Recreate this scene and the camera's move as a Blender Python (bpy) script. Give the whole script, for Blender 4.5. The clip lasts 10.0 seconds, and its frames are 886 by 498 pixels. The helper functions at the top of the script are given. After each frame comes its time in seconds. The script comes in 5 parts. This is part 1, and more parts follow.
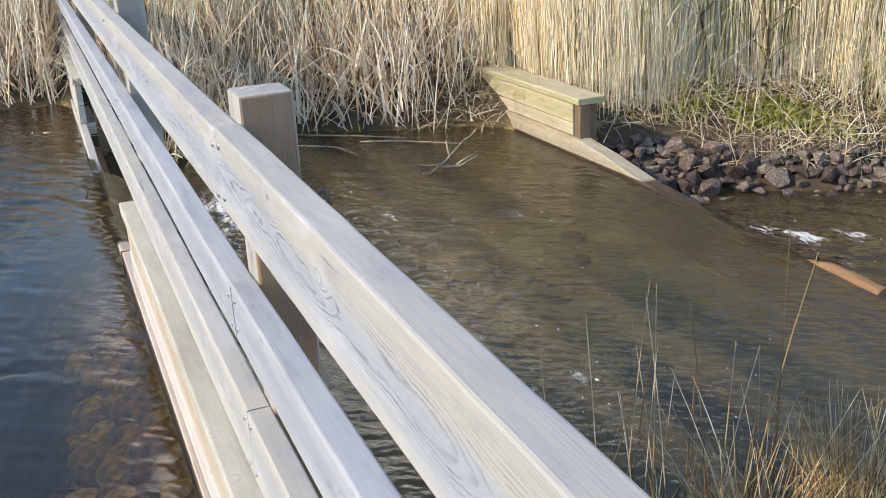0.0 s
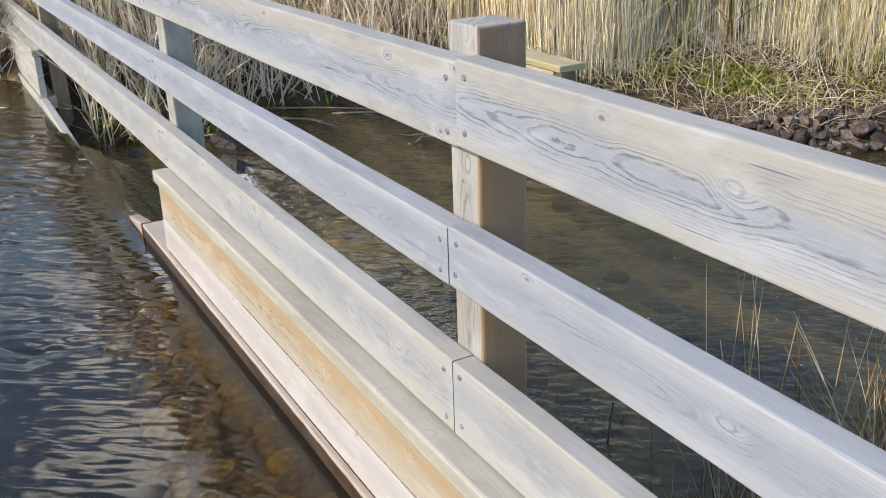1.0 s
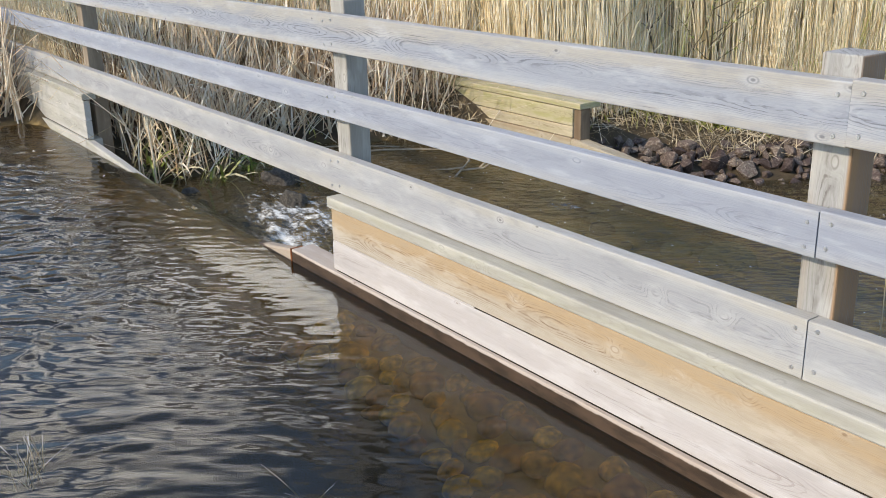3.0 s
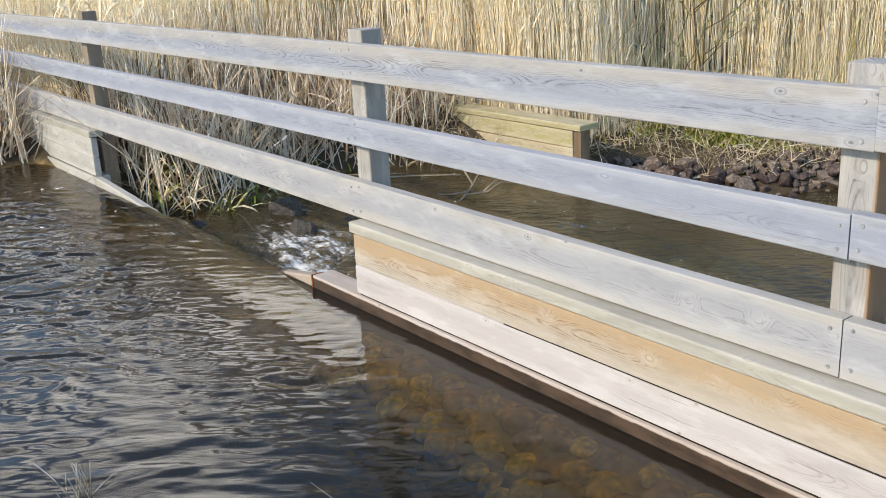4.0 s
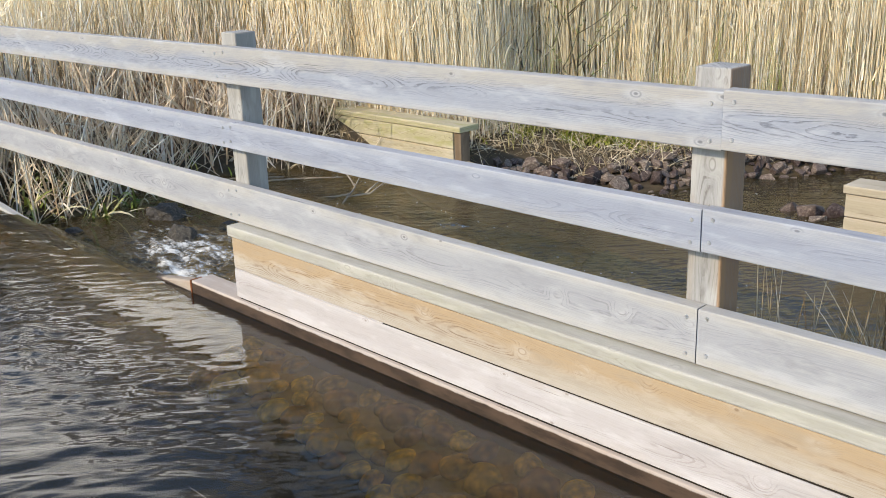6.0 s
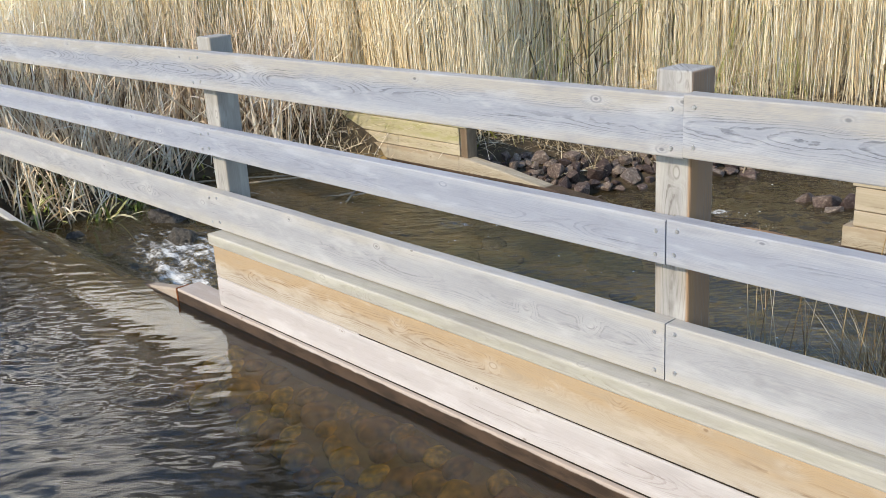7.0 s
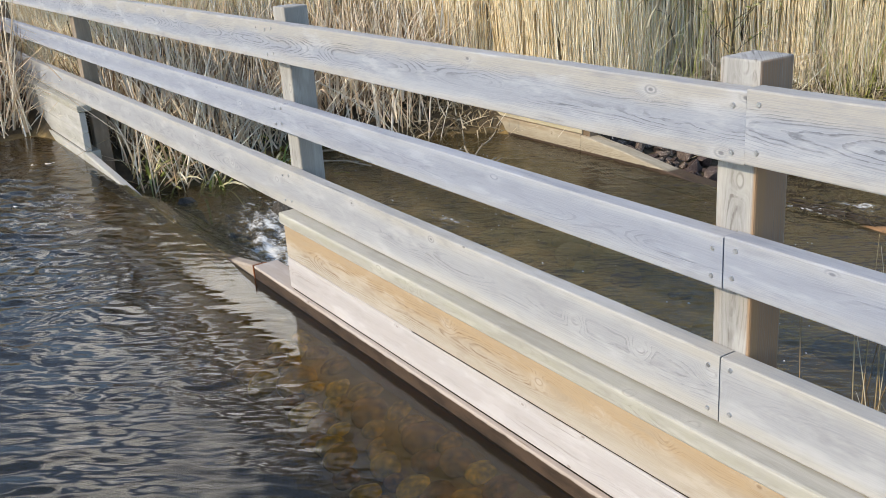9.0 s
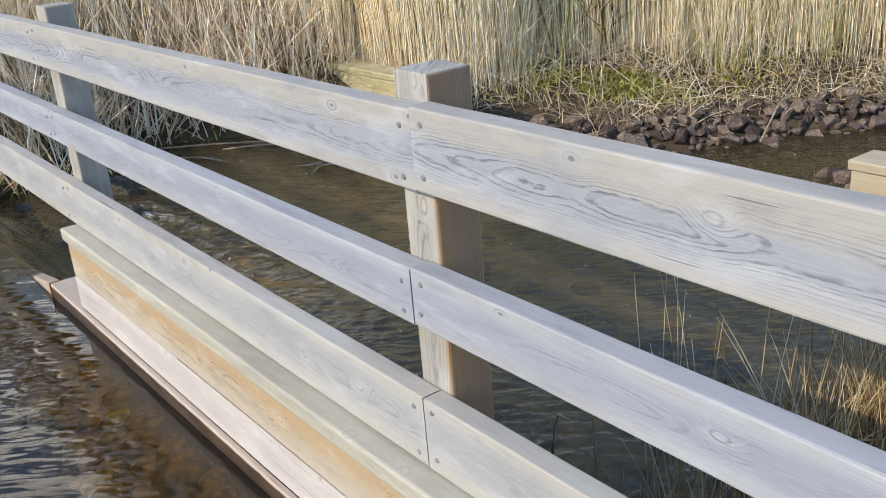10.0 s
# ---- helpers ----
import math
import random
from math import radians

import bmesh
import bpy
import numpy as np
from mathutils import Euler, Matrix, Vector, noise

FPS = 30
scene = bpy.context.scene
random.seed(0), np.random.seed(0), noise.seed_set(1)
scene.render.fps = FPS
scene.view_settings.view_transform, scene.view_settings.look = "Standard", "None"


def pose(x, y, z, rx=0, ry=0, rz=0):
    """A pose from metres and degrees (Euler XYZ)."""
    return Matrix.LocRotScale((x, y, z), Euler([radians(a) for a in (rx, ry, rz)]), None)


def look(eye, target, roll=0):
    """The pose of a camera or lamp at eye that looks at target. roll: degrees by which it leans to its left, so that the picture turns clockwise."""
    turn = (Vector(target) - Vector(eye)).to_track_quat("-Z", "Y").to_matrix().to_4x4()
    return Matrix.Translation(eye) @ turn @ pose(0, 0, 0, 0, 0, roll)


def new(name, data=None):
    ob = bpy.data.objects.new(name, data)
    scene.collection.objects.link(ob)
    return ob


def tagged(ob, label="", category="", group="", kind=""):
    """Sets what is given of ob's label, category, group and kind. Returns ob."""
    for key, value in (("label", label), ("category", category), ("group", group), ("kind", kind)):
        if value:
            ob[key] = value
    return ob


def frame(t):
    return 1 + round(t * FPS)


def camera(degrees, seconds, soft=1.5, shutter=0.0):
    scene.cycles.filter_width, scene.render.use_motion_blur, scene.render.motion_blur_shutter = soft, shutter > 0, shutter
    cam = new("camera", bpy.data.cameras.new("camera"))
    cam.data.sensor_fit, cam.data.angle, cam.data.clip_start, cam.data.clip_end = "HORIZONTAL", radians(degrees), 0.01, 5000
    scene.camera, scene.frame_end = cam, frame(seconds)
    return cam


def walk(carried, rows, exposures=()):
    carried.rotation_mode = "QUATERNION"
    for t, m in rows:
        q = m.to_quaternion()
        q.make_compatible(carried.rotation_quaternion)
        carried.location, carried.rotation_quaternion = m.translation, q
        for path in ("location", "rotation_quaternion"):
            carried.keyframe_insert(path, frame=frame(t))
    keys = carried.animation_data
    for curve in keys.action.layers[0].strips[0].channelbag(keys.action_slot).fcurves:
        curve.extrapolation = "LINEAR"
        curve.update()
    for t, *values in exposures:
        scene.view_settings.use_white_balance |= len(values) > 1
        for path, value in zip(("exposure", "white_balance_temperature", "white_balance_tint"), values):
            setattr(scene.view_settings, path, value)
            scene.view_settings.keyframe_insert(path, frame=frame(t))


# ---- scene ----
cam = camera(49.2, 10.0, soft=0.5)
PATH = [
    (0, (1.604, -0.244, 1.451), (-0.135, 0.462, 0.76), -2.7),
    (0.5, (1.429, -0.441, 1.418), (-0.279, 0.324, 0.712), -2.9),
    (1, (1.335, -0.731, 1.385), (-0.3, 0.156, 0.651), -2.0),
    (1.5, (1.288, -1.047, 1.374), (-0.295, -0.038, 0.684), 1.1),
    (2, (1.209, -1.382, 1.42), (-0.329, -0.299, 0.743), 0.9),
    (2.5, (1.17, -1.656, 1.438), (-0.36, -0.551, 0.775), -0.2),
    (2.7, (1.149, -1.736, 1.444), (-0.378, -0.628, 0.778), -0.7),
    (4, (1.11, -1.975, 1.442), (-0.415, -0.827, 0.844), -2.9),
    (4.5, (1.085, -2.048, 1.479), (-0.419, -0.875, 0.878), -3.6),
    (5, (1.075, -2.037, 1.464), (-0.412, -0.84, 0.866), -2.7),
    (5.5, (1.094, -2.026, 1.479), (-0.328, -0.762, 0.861), -2.6),
    (5.7, (1.123, -2.018, 1.443), (-0.263, -0.707, 0.842), -1.5),
    (6.8, (1.254, -1.8, 1.483), (-0.105, -0.479, 0.844), -3.5),
    (7, (1.224, -1.762, 1.473), (-0.195, -0.498, 0.85), -3.6),
    (7.5, (1.15, -1.691, 1.457), (-0.39, -0.574, 0.841), -3.6),
    (8, (1.125, -1.696, 1.47), (-0.453, -0.649, 0.828), -3.9),
    (8.5, (1.109, -1.594, 1.462), (-0.482, -0.588, 0.788), -4.9),
    (9, (1.19, -1.368, 1.45), (-0.41, -0.37, 0.784), -3.9),
    (9.5, (1.255, -1.134, 1.447), (-0.311, -0.092, 0.768), -3.8),
    (10, (1.284, -0.848, 1.445), (-0.23, 0.244, 0.728), -4.8),
]
walk(cam, [(t, look(eye, target, roll)) for t, eye, target, roll in PATH],
     exposures=[(t, ev, 7800 if t < 2 else 7650, 10) for t, ev in ((0, 0.46), (0.5, 0.36), (1.0, 0.22), (2.5, 0.14), (5.0, 0.22), (8.0, 0.18), (10.0, 0.14))])

# ---- world, sun, exposure ----
SUN_EL, SUN_AZ = 32.0, 181.0      # degrees; azimuth as a compass heading, y is north
world = bpy.data.worlds.new("sky")
scene.world = world
world.use_nodes = True
wn, wl = world.node_tree.nodes, world.node_tree.links
wn.clear()
w_out, w_bg = wn.new("ShaderNodeOutputWorld"), wn.new("ShaderNodeBackground")
w_sky = wn.new("ShaderNodeTexSky")
w_sky.sky_type, w_sky.sun_disc = "NISHITA", False
w_sky.sun_elevation, w_sky.sun_rotation = radians(SUN_EL), radians(SUN_AZ)
w_sky.air_density, w_sky.dust_density, w_sky.ozone_density = 1.0, 0.3, 3.5
# broken spring cloud; the masks below place it for the pool's reflections
w_tc, w_map, w_noise, w_ramp, w_mix = (wn.new("ShaderNodeTexCoord"), wn.new("ShaderNodeMapping"), wn.new("ShaderNodeTexNoise"),
                                       wn.new("ShaderNodeValToRGB"), wn.new("ShaderNodeMix"))
w_map.inputs["Scale"].default_value = (1.0, 1.0, 2.2)
w_noise.inputs["Scale"].default_value, w_noise.inputs["Detail"].default_value = 3.2, 4.0
w_noise.inputs["Roughness"].default_value = 0.55
w_ramp.color_ramp.elements[0].position, w_ramp.color_ramp.elements[1].position = 0.53, 0.62
w_mix.data_type = "RGBA"
w_mix.inputs[7].default_value = (11.0, 11.5, 12.4, 1)
wl.new(w_tc.outputs["Generated"], w_map.inputs["Vector"])
wl.new(w_map.outputs["Vector"], w_noise.inputs["Vector"])
# the cloud thickens towards the north
w_sep, w_add = wn.new("ShaderNodeSeparateXYZ"), wn.new("ShaderNodeMath")
w_add.operation = "MULTIPLY_ADD"
w_add.inputs[1].default_value = 0.55
wl.new(w_tc.outputs["Generated"], w_sep.inputs[0])
wl.new(w_sep.outputs[1], w_add.inputs[0])
wl.new(w_noise.outputs["Fac"], w_add.inputs[2])
wl.new(w_add.outputs[0], w_ramp.inputs["Fac"])
# masks cut an out-of-view bank in the west and north-west for bright reflections
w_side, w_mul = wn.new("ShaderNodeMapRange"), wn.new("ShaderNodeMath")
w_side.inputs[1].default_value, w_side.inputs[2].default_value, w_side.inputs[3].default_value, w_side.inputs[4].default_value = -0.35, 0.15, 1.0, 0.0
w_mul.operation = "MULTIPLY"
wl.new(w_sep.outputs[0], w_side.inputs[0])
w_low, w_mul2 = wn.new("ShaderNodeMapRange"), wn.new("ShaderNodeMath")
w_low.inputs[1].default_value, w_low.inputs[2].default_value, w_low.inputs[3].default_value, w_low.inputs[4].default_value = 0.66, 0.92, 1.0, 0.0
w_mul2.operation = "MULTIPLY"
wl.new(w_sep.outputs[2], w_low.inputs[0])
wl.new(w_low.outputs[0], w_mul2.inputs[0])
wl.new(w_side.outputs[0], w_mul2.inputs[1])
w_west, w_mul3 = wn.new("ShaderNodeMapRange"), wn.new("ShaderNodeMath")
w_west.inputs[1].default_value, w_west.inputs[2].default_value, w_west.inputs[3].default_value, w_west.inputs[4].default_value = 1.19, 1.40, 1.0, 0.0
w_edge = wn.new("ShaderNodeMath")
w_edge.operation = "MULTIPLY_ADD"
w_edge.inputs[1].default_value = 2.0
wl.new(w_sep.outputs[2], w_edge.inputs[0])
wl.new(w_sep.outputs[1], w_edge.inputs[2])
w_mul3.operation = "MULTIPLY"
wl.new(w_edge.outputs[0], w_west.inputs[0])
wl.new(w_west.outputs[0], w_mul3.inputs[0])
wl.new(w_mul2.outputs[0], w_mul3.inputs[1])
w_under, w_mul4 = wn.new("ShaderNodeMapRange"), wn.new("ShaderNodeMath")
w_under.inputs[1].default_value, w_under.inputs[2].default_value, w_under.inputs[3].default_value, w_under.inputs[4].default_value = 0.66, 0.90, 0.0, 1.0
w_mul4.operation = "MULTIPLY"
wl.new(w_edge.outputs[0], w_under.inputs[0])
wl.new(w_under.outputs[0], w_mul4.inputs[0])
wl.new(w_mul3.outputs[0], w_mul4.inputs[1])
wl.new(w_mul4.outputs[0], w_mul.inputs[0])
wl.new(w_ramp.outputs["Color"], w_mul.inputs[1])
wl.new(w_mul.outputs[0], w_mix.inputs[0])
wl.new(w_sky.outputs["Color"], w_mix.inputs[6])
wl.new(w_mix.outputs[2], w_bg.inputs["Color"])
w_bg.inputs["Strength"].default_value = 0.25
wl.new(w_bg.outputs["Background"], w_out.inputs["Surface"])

sun = new("sun", bpy.data.lights.new("sun", "SUN"))
sun.data.energy, sun.data.angle, sun.data.color = 3.1, radians(0.53), (1.0, 0.92, 0.79)
_az, _el = radians(SUN_AZ), radians(SUN_EL)
sun.matrix_world = look((math.sin(_az) * math.cos(_el) * 30, math.cos(_az) * math.cos(_el) * 30, math.sin(_el) * 30), (0, 0, 0))

# ---- levels of the place ----
Z_UP, Z_MID, Z_LOW = 0.065, -0.18, -0.42     # the three pools
Y_FAR, X_FAR, DROP = 2.902, 1.215, 0.225       # the second weir against the first

# ---- small tools ----
rng = np.random.default_rng(7)


def part(name, bm, material, parent, label=""):
    me = bpy.data.meshes.new(name)
    bm.to_mesh(me)
    bm.free()
    me.materials.append(material)
    ob = new(name, me)
    ob.parent = parent
    if label:
        tagged(ob, label)
    return ob


def thing(name, at, label, category, group="", kind=""):
    ob = new(name)
    ob.location = at
    ob.empty_display_size = 0.05
    bpy.context.view_layer.update()
    return tagged(ob, label, category, group, kind)


def put_under(ob, parent):
    """Parent ob, whose mesh is in world metres, to an empty that stands somewhere."""
    ob.parent = parent
    ob.matrix_parent_inverse = Matrix.Translation(-parent.location)
    return ob


def solid(name, bm, material, label="", category="", group="", kind=""):
    me = bpy.data.meshes.new(name)
    bm.to_mesh(me)
    bm.free()
    me.materials.append(material)
    return tagged(new(name, me), label, category, group, kind)


def mesh_from(name, verts, faces, material, smooth=False, loops=None):
    """One mesh from a numpy array of corners and an (n, k) array of faces."""
    me = bpy.data.meshes.new(name)
    n, k = faces.shape
    me.vertices.add(len(verts))
    me.vertices.foreach_set("co", np.ascontiguousarray(verts, dtype=np.float32).ravel())
    me.loops.add(n * k)
    me.loops.foreach_set("vertex_index", np.ascontiguousarray(faces, dtype=np.int32).ravel())
    me.polygons.add(n)
    me.polygons.foreach_set("loop_start", np.arange(0, n * k, k, dtype=np.int32))
    me.polygons.foreach_set("use_smooth", np.full(n, smooth))
    me.update(calc_edges=True)
    me.materials.append(material)
    return new(name, me)


def soft_noise(x, y, s, seed=0.0):
    """Smooth value noise on arrays, about -1 to 1."""
    v = np.zeros_like(x, dtype=float)
    for i, (a, f) in enumerate(((1.0, 1.0), (0.55, 1.9), (0.3, 3.7))):
        p, q = x * s * f + seed + i * 7.3, y * s * f - seed * 1.7 + i * 3.1
        v += a * (np.sin(p + 1.7 * np.sin(q * 0.7 + i)) * np.cos(q * 1.1 - 1.3 * np.sin(p * 0.6)))
    return v / 1.4


# ---- materials ----
def nodes_of(name):
    m = bpy.data.materials.new(name)
    m.use_nodes = True
    n, l = m.node_tree.nodes, m.node_tree.links
    return m, n, l, n["Principled BSDF"]


def mathn(n, l, op, a, b=None, c=None):
    nd = n.new("ShaderNodeMath")
    nd.operation = op
    for i, v in enumerate((a, b, c)):
        if v is None:
            continue
        if isinstance(v, (int, float)):
            nd.inputs[i].default_value = v
        else:
            l.new(v, nd.inputs[i])
    return nd.outputs[0]


def noise_n(n, l, vec, scale, detail=3.0, rough=0.5):
    nd = n.new("ShaderNodeTexNoise")
    nd.inputs["Scale"].default_value, nd.inputs["Detail"].default_value, nd.inputs["Roughness"].default_value = scale, detail, rough
    if vec is not None:
        l.new(vec, nd.inputs["Vector"])
    return nd.outputs["Fac"]


def ramp_n(n, l, fac, stops):
    nd = n.new("ShaderNodeValToRGB")
    cr = nd.color_ramp
    while len(cr.elements) < len(stops):
        cr.elements.new(0.5)
    for e, (p, c) in zip(cr.elements, stops):
        e.position = p
        e.color = (*c, 1) if len(c) == 3 else c
    l.new(fac, nd.inputs["Fac"])
    return nd.outputs["Color"]


def mix_n(n, l, fac, a, b, blend="MIX"):
    nd = n.new("ShaderNodeMix")
    nd.data_type, nd.blend_type = "RGBA", blend
    for i, v in ((0, fac), (6, a), (7, b)):
        if isinstance(v, (int, float)):
            nd.inputs[i].default_value = v
        elif isinstance(v, tuple):
            nd.inputs[i].default_value = (*v, 1)
        else:
            l.new(v, nd.inputs[i])
    return nd.outputs[2]


def bump_n(n, l, height, strength, distance, bsdf):
    nd = n.new("ShaderNodeBump")
    nd.inputs["Strength"].default_value, nd.inputs["Distance"].default_value = strength, distance
    l.new(height, nd.inputs["Height"])
    l.new(nd.outputs["Normal"], bsdf.inputs["Normal"])


def wood(name, light, mid, dark, axis="X", rough=0.78, warm=None, warm_amount=0.5, green=0.0, contrast=1.0, gloss=0.25, wide=0.14, wet_line=None, top_stain=None, brown_and_shade=None, thick=0.045, pitch=0.0052, arch=0.0, beige=None, floor=0.03, silt_line=None):
    """Plain-sawn softwood: growth rings cut lengthwise, so that they draw long arches; knots, fine grain, weathering."""
    m, n, l, b = nodes_of(name)
    tc, oi = n.new("ShaderNodeTexCoord"), n.new("ShaderNodeAttribute")
    oi.attribute_name = "board"
    sep, gen = n.new("ShaderNodeSeparateXYZ"), n.new("ShaderNodeSeparateXYZ")
    l.new(tc.outputs["Object"], sep.inputs[0])
    l.new(tc.outputs["Generated"], gen.inputs[0])
    order = {"X": (0, 2, 1), "Z": (2, 0, 1)}[axis]
    rnd = oi.outputs["Fac"]
    u = mathn(n, l, "ADD", sep.outputs[order[0]], mathn(n, l, "MULTIPLY", rnd, 23.0))
    cross = mathn(n, l, "SUBTRACT", gen.outputs[order[1]], 0.5)
    v = mathn(n, l, "ADD", mathn(n, l, "MULTIPLY", cross, wide), mathn(n, l, "MULTIPLY", gen.outputs[order[2]], thick))
    w = mathn(n, l, "ADD", sep.outputs[order[2]], mathn(n, l, "MULTIPLY", rnd, 5.0))

    def vec(su, sv, sw):
        c = n.new("ShaderNodeCombineXYZ")
        l.new(mathn(n, l, "MULTIPLY", u, su), c.inputs[0])
        l.new(mathn(n, l, "MULTIPLY", v, sv), c.inputs[1])
        l.new(mathn(n, l, "MULTIPLY", w, sw), c.inputs[2])
        return c.outputs[0]

    def step(val, a, bb, lo=0.0, hi=1.0):
        r = n.new("ShaderNodeMapRange")
        r.interpolation_type = "SMOOTHSTEP"
        for i, q in enumerate((a, bb, lo, hi)):
            r.inputs[i + 1].default_value = q
        l.new(val, r.inputs[0])
        return r.outputs[0]
    # knots
    vo = n.new("ShaderNodeTexVoronoi")
    vo.voronoi_dimensions = "2D"
    vo.inputs["Scale"].default_value, vo.inputs["Randomness"].default_value = 1.0, 0.6
    l.new(vec(4.6, 8.0, 0.0), vo.inputs["Vector"])
    near = step(vo.outputs["Distance"], 0.03, 0.26, 1.0, 0.0)
    knot = step(vo.outputs["Distance"], 0.055, 0.095, 1.0, 0.0)
    core = step(vo.outputs["Distance"], 0.015, 0.045, 1.0, 0.0)
    kc = n.new("ShaderNodeSeparateColor")
    l.new(vo.outputs["Color"], kc.inputs[0])
    has = mathn(n, l, "GREATER_THAN", kc.outputs[0], 0.55)
    near, knot, core = (mathn(n, l, "MULTIPLY", q, has) for q in (near, knot, core))
    # rings
    off = mathn(n, l, "MULTIPLY", mathn(n, l, "SUBTRACT", noise_n(n, l, vec(0.35, 0.0, 0.0), 1.0, 1.0), 0.5), 0.06)
    vc = mathn(n, l, "ADD", v, off)
    deep = mathn(n, l, "ADD", 0.008, mathn(n, l, "MULTIPLY", noise_n(n, l, vec(1.7, 0.0, 0.0), 1.0, 2.0, 0.45), 0.11))
    r = mathn(n, l, "SQRT", mathn(n, l, "ADD", mathn(n, l, "MULTIPLY", mathn(n, l, "MULTIPLY", vc, vc), 2.0), mathn(n, l, "MULTIPLY", deep, deep)))
    r = mathn(n, l, "ADD", r, mathn(n, l, "MULTIPLY", noise_n(n, l, vec(2.2, 20.0, 9.0), 1.0, 2.0), 0.010))
    r = mathn(n, l, "ADD", r, mathn(n, l, "MULTIPLY", noise_n(n, l, vec(20.0, 60.0, 0.0), 1.0, 3.0, 0.65), 0.0046))
    r = mathn(n, l, "ADD", r, mathn(n, l, "MULTIPLY", near, 0.016))

    def rings(period, a, bb, c):
        """Latewood: a slow darkening and a sharp end in every ring, the rings of uneven width."""
        ph = mathn(n, l, "DIVIDE", r, period)
        wob = n.new("ShaderNodeCombineXYZ")
        l.new(mathn(n, l, "MULTIPLY", r, 0.45 / period), wob.inputs[0])
        ph = mathn(n, l, "ADD", ph, mathn(n, l, "MULTIPLY", noise_n(n, l, wob.outputs[0], 1.0, 1.0), 1.6))
        fr = mathn(n, l, "FRACT", ph)
        return mathn(n, l, "MULTIPLY", step(fr, a, bb), step(fr, c, 1.0, 1.0, 0.0))
    late = rings(pitch, 0.50, 0.80, 0.93)
    thin = rings(pitch * 0.37, 0.2, 0.8, 0.85)
    # the arches stand out in the middle and blur where the rings lie close
    slope = mathn(n, l, "DIVIDE", mathn(n, l, "ABSOLUTE", vc), mathn(n, l, "ADD", r, 0.001))
    show = mathn(n, l, "MULTIPLY", step(slope, 0.20, 0.56, 1.0, floor), step(noise_n(n, l, vec(1.6, 17.0, 3.0), 1.0, 3.0), 0.44 + arch, 0.62 + arch, 0.10, 1.0))
    worn = step(noise_n(n, l, vec(26.0, 120.0, 40.0), 1.0, 3.0, 0.6), 0.36, 0.58, 0.25, 1.0)
    late = mathn(n, l, "MULTIPLY", mathn(n, l, "MULTIPLY", late, show), worn)
    fine = noise_n(n, l, vec(6.0, 520.0, 330.0), 1.0, 3.0, 0.7)
    cloud = noise_n(n, l, vec(1.6, 11.0, 7.0), 1.0, 5.0, 0.62)
    blot = noise_n(n, l, vec(7.0, 26.0, 20.0), 1.0, 4.0, 0.65)
    belly = step(mathn(n, l, "ADD", mathn(n, l, "ABSOLUTE", cross), mathn(n, l, "MULTIPLY", mathn(n, l, "SUBTRACT", cloud, 0.5), 0.8)), 0.10, 0.42, 0.85, 0.0)
    col = mix_n(n, l, mathn(n, l, "MAXIMUM", belly, step(cloud, 0.42, 0.70)), light, mid)
    if warm:
        rim = mathn(n, l, "ADD", mathn(n, l, "ABSOLUTE", cross), mathn(n, l, "MULTIPLY", mathn(n, l, "SUBTRACT", cloud, 0.5), 0.9))
        col = mix_n(n, l, mathn(n, l, "MULTIPLY", step(rim, 0.22, 0.5), warm_amount), col, warm)
    if beige:
        up = mathn(n, l, "ADD", cross, mathn(n, l, "MULTIPLY", mathn(n, l, "SUBTRACT", cloud, 0.5), 0.7))
        col = mix_n(n, l, mathn(n, l, "MULTIPLY", step(up, 0.02, 0.30), 0.85), col, beige)
    if top_stain:
        side = mathn(n, l, "ADD", cross, mathn(n, l, "MULTIPLY", mathn(n, l, "SUBTRACT", cloud, 0.5), 0.9))
        col = mix_n(n, l, mathn(n, l, "MULTIPLY", step(side, -0.20, 0.22), 0.9), col, top_stain)
    col = mix_n(n, l, mathn(n, l, "MULTIPLY", mathn(n, l, "MULTIPLY", thin, worn), 0.09 * contrast), col, dark)
    col = mix_n(n, l, mathn(n, l, "MULTIPLY", late, 0.60 * contrast), col, dark)
    col = mix_n(n, l, mathn(n, l, "MULTIPLY", step(fine, 0.42, 0.72), 0.45), col, mix_n(n, l, 0.25, mid, dark))
    col = mix_n(n, l, mathn(n, l, "MULTIPLY", step(blot, 0.54, 0.74), 0.35), col, mix_n(n, l, 0.5, mid, dark))
    # worn light and dull patches
    patch = noise_n(n, l, vec(4.5, 17.0, 12.0), 1.0, 4.0, 0.6)
    col = mix_n(n, l, mathn(n, l, "MULTIPLY", step(patch, 0.52, 0.70), 0.42), col, tuple(q * 0.80 for q in mid))
    col = mix_n(n, l, mathn(n, l, "MULTIPLY", step(patch, 0.46, 0.30), 0.45), col, tuple(min(q * 1.16, 0.85) for q in light))
    if brown_and_shade:
        # below the top board one edge has kept its brown
        side = mathn(n, l, "ADD", gen.outputs[1], mathn(n, l, "MULTIPLY", mathn(n, l, "SUBTRACT", cloud, 0.5), 0.3))
        kept = mathn(n, l, "MULTIPLY", mathn(n, l, "MULTIPLY", step(side, 0.20, 0.34, 1.0, 0.0), step(gen.outputs[0], 0.90, 0.96)), step(sep.outputs[2], 0.96, 0.985, 1.0, 0.0))
        # the whole right face is also darkened in colour to stand for its shade
        col = mix_n(n, l, mathn(n, l, "MULTIPLY", mathn(n, l, "MULTIPLY", step(gen.outputs[0], 0.96, 0.99), 0.9), mathn(n, l, "SUBTRACT", 1.0, mathn(n, l, "MULTIPLY", late, 0.6))), col, (0.30, 0.175, 0.10))
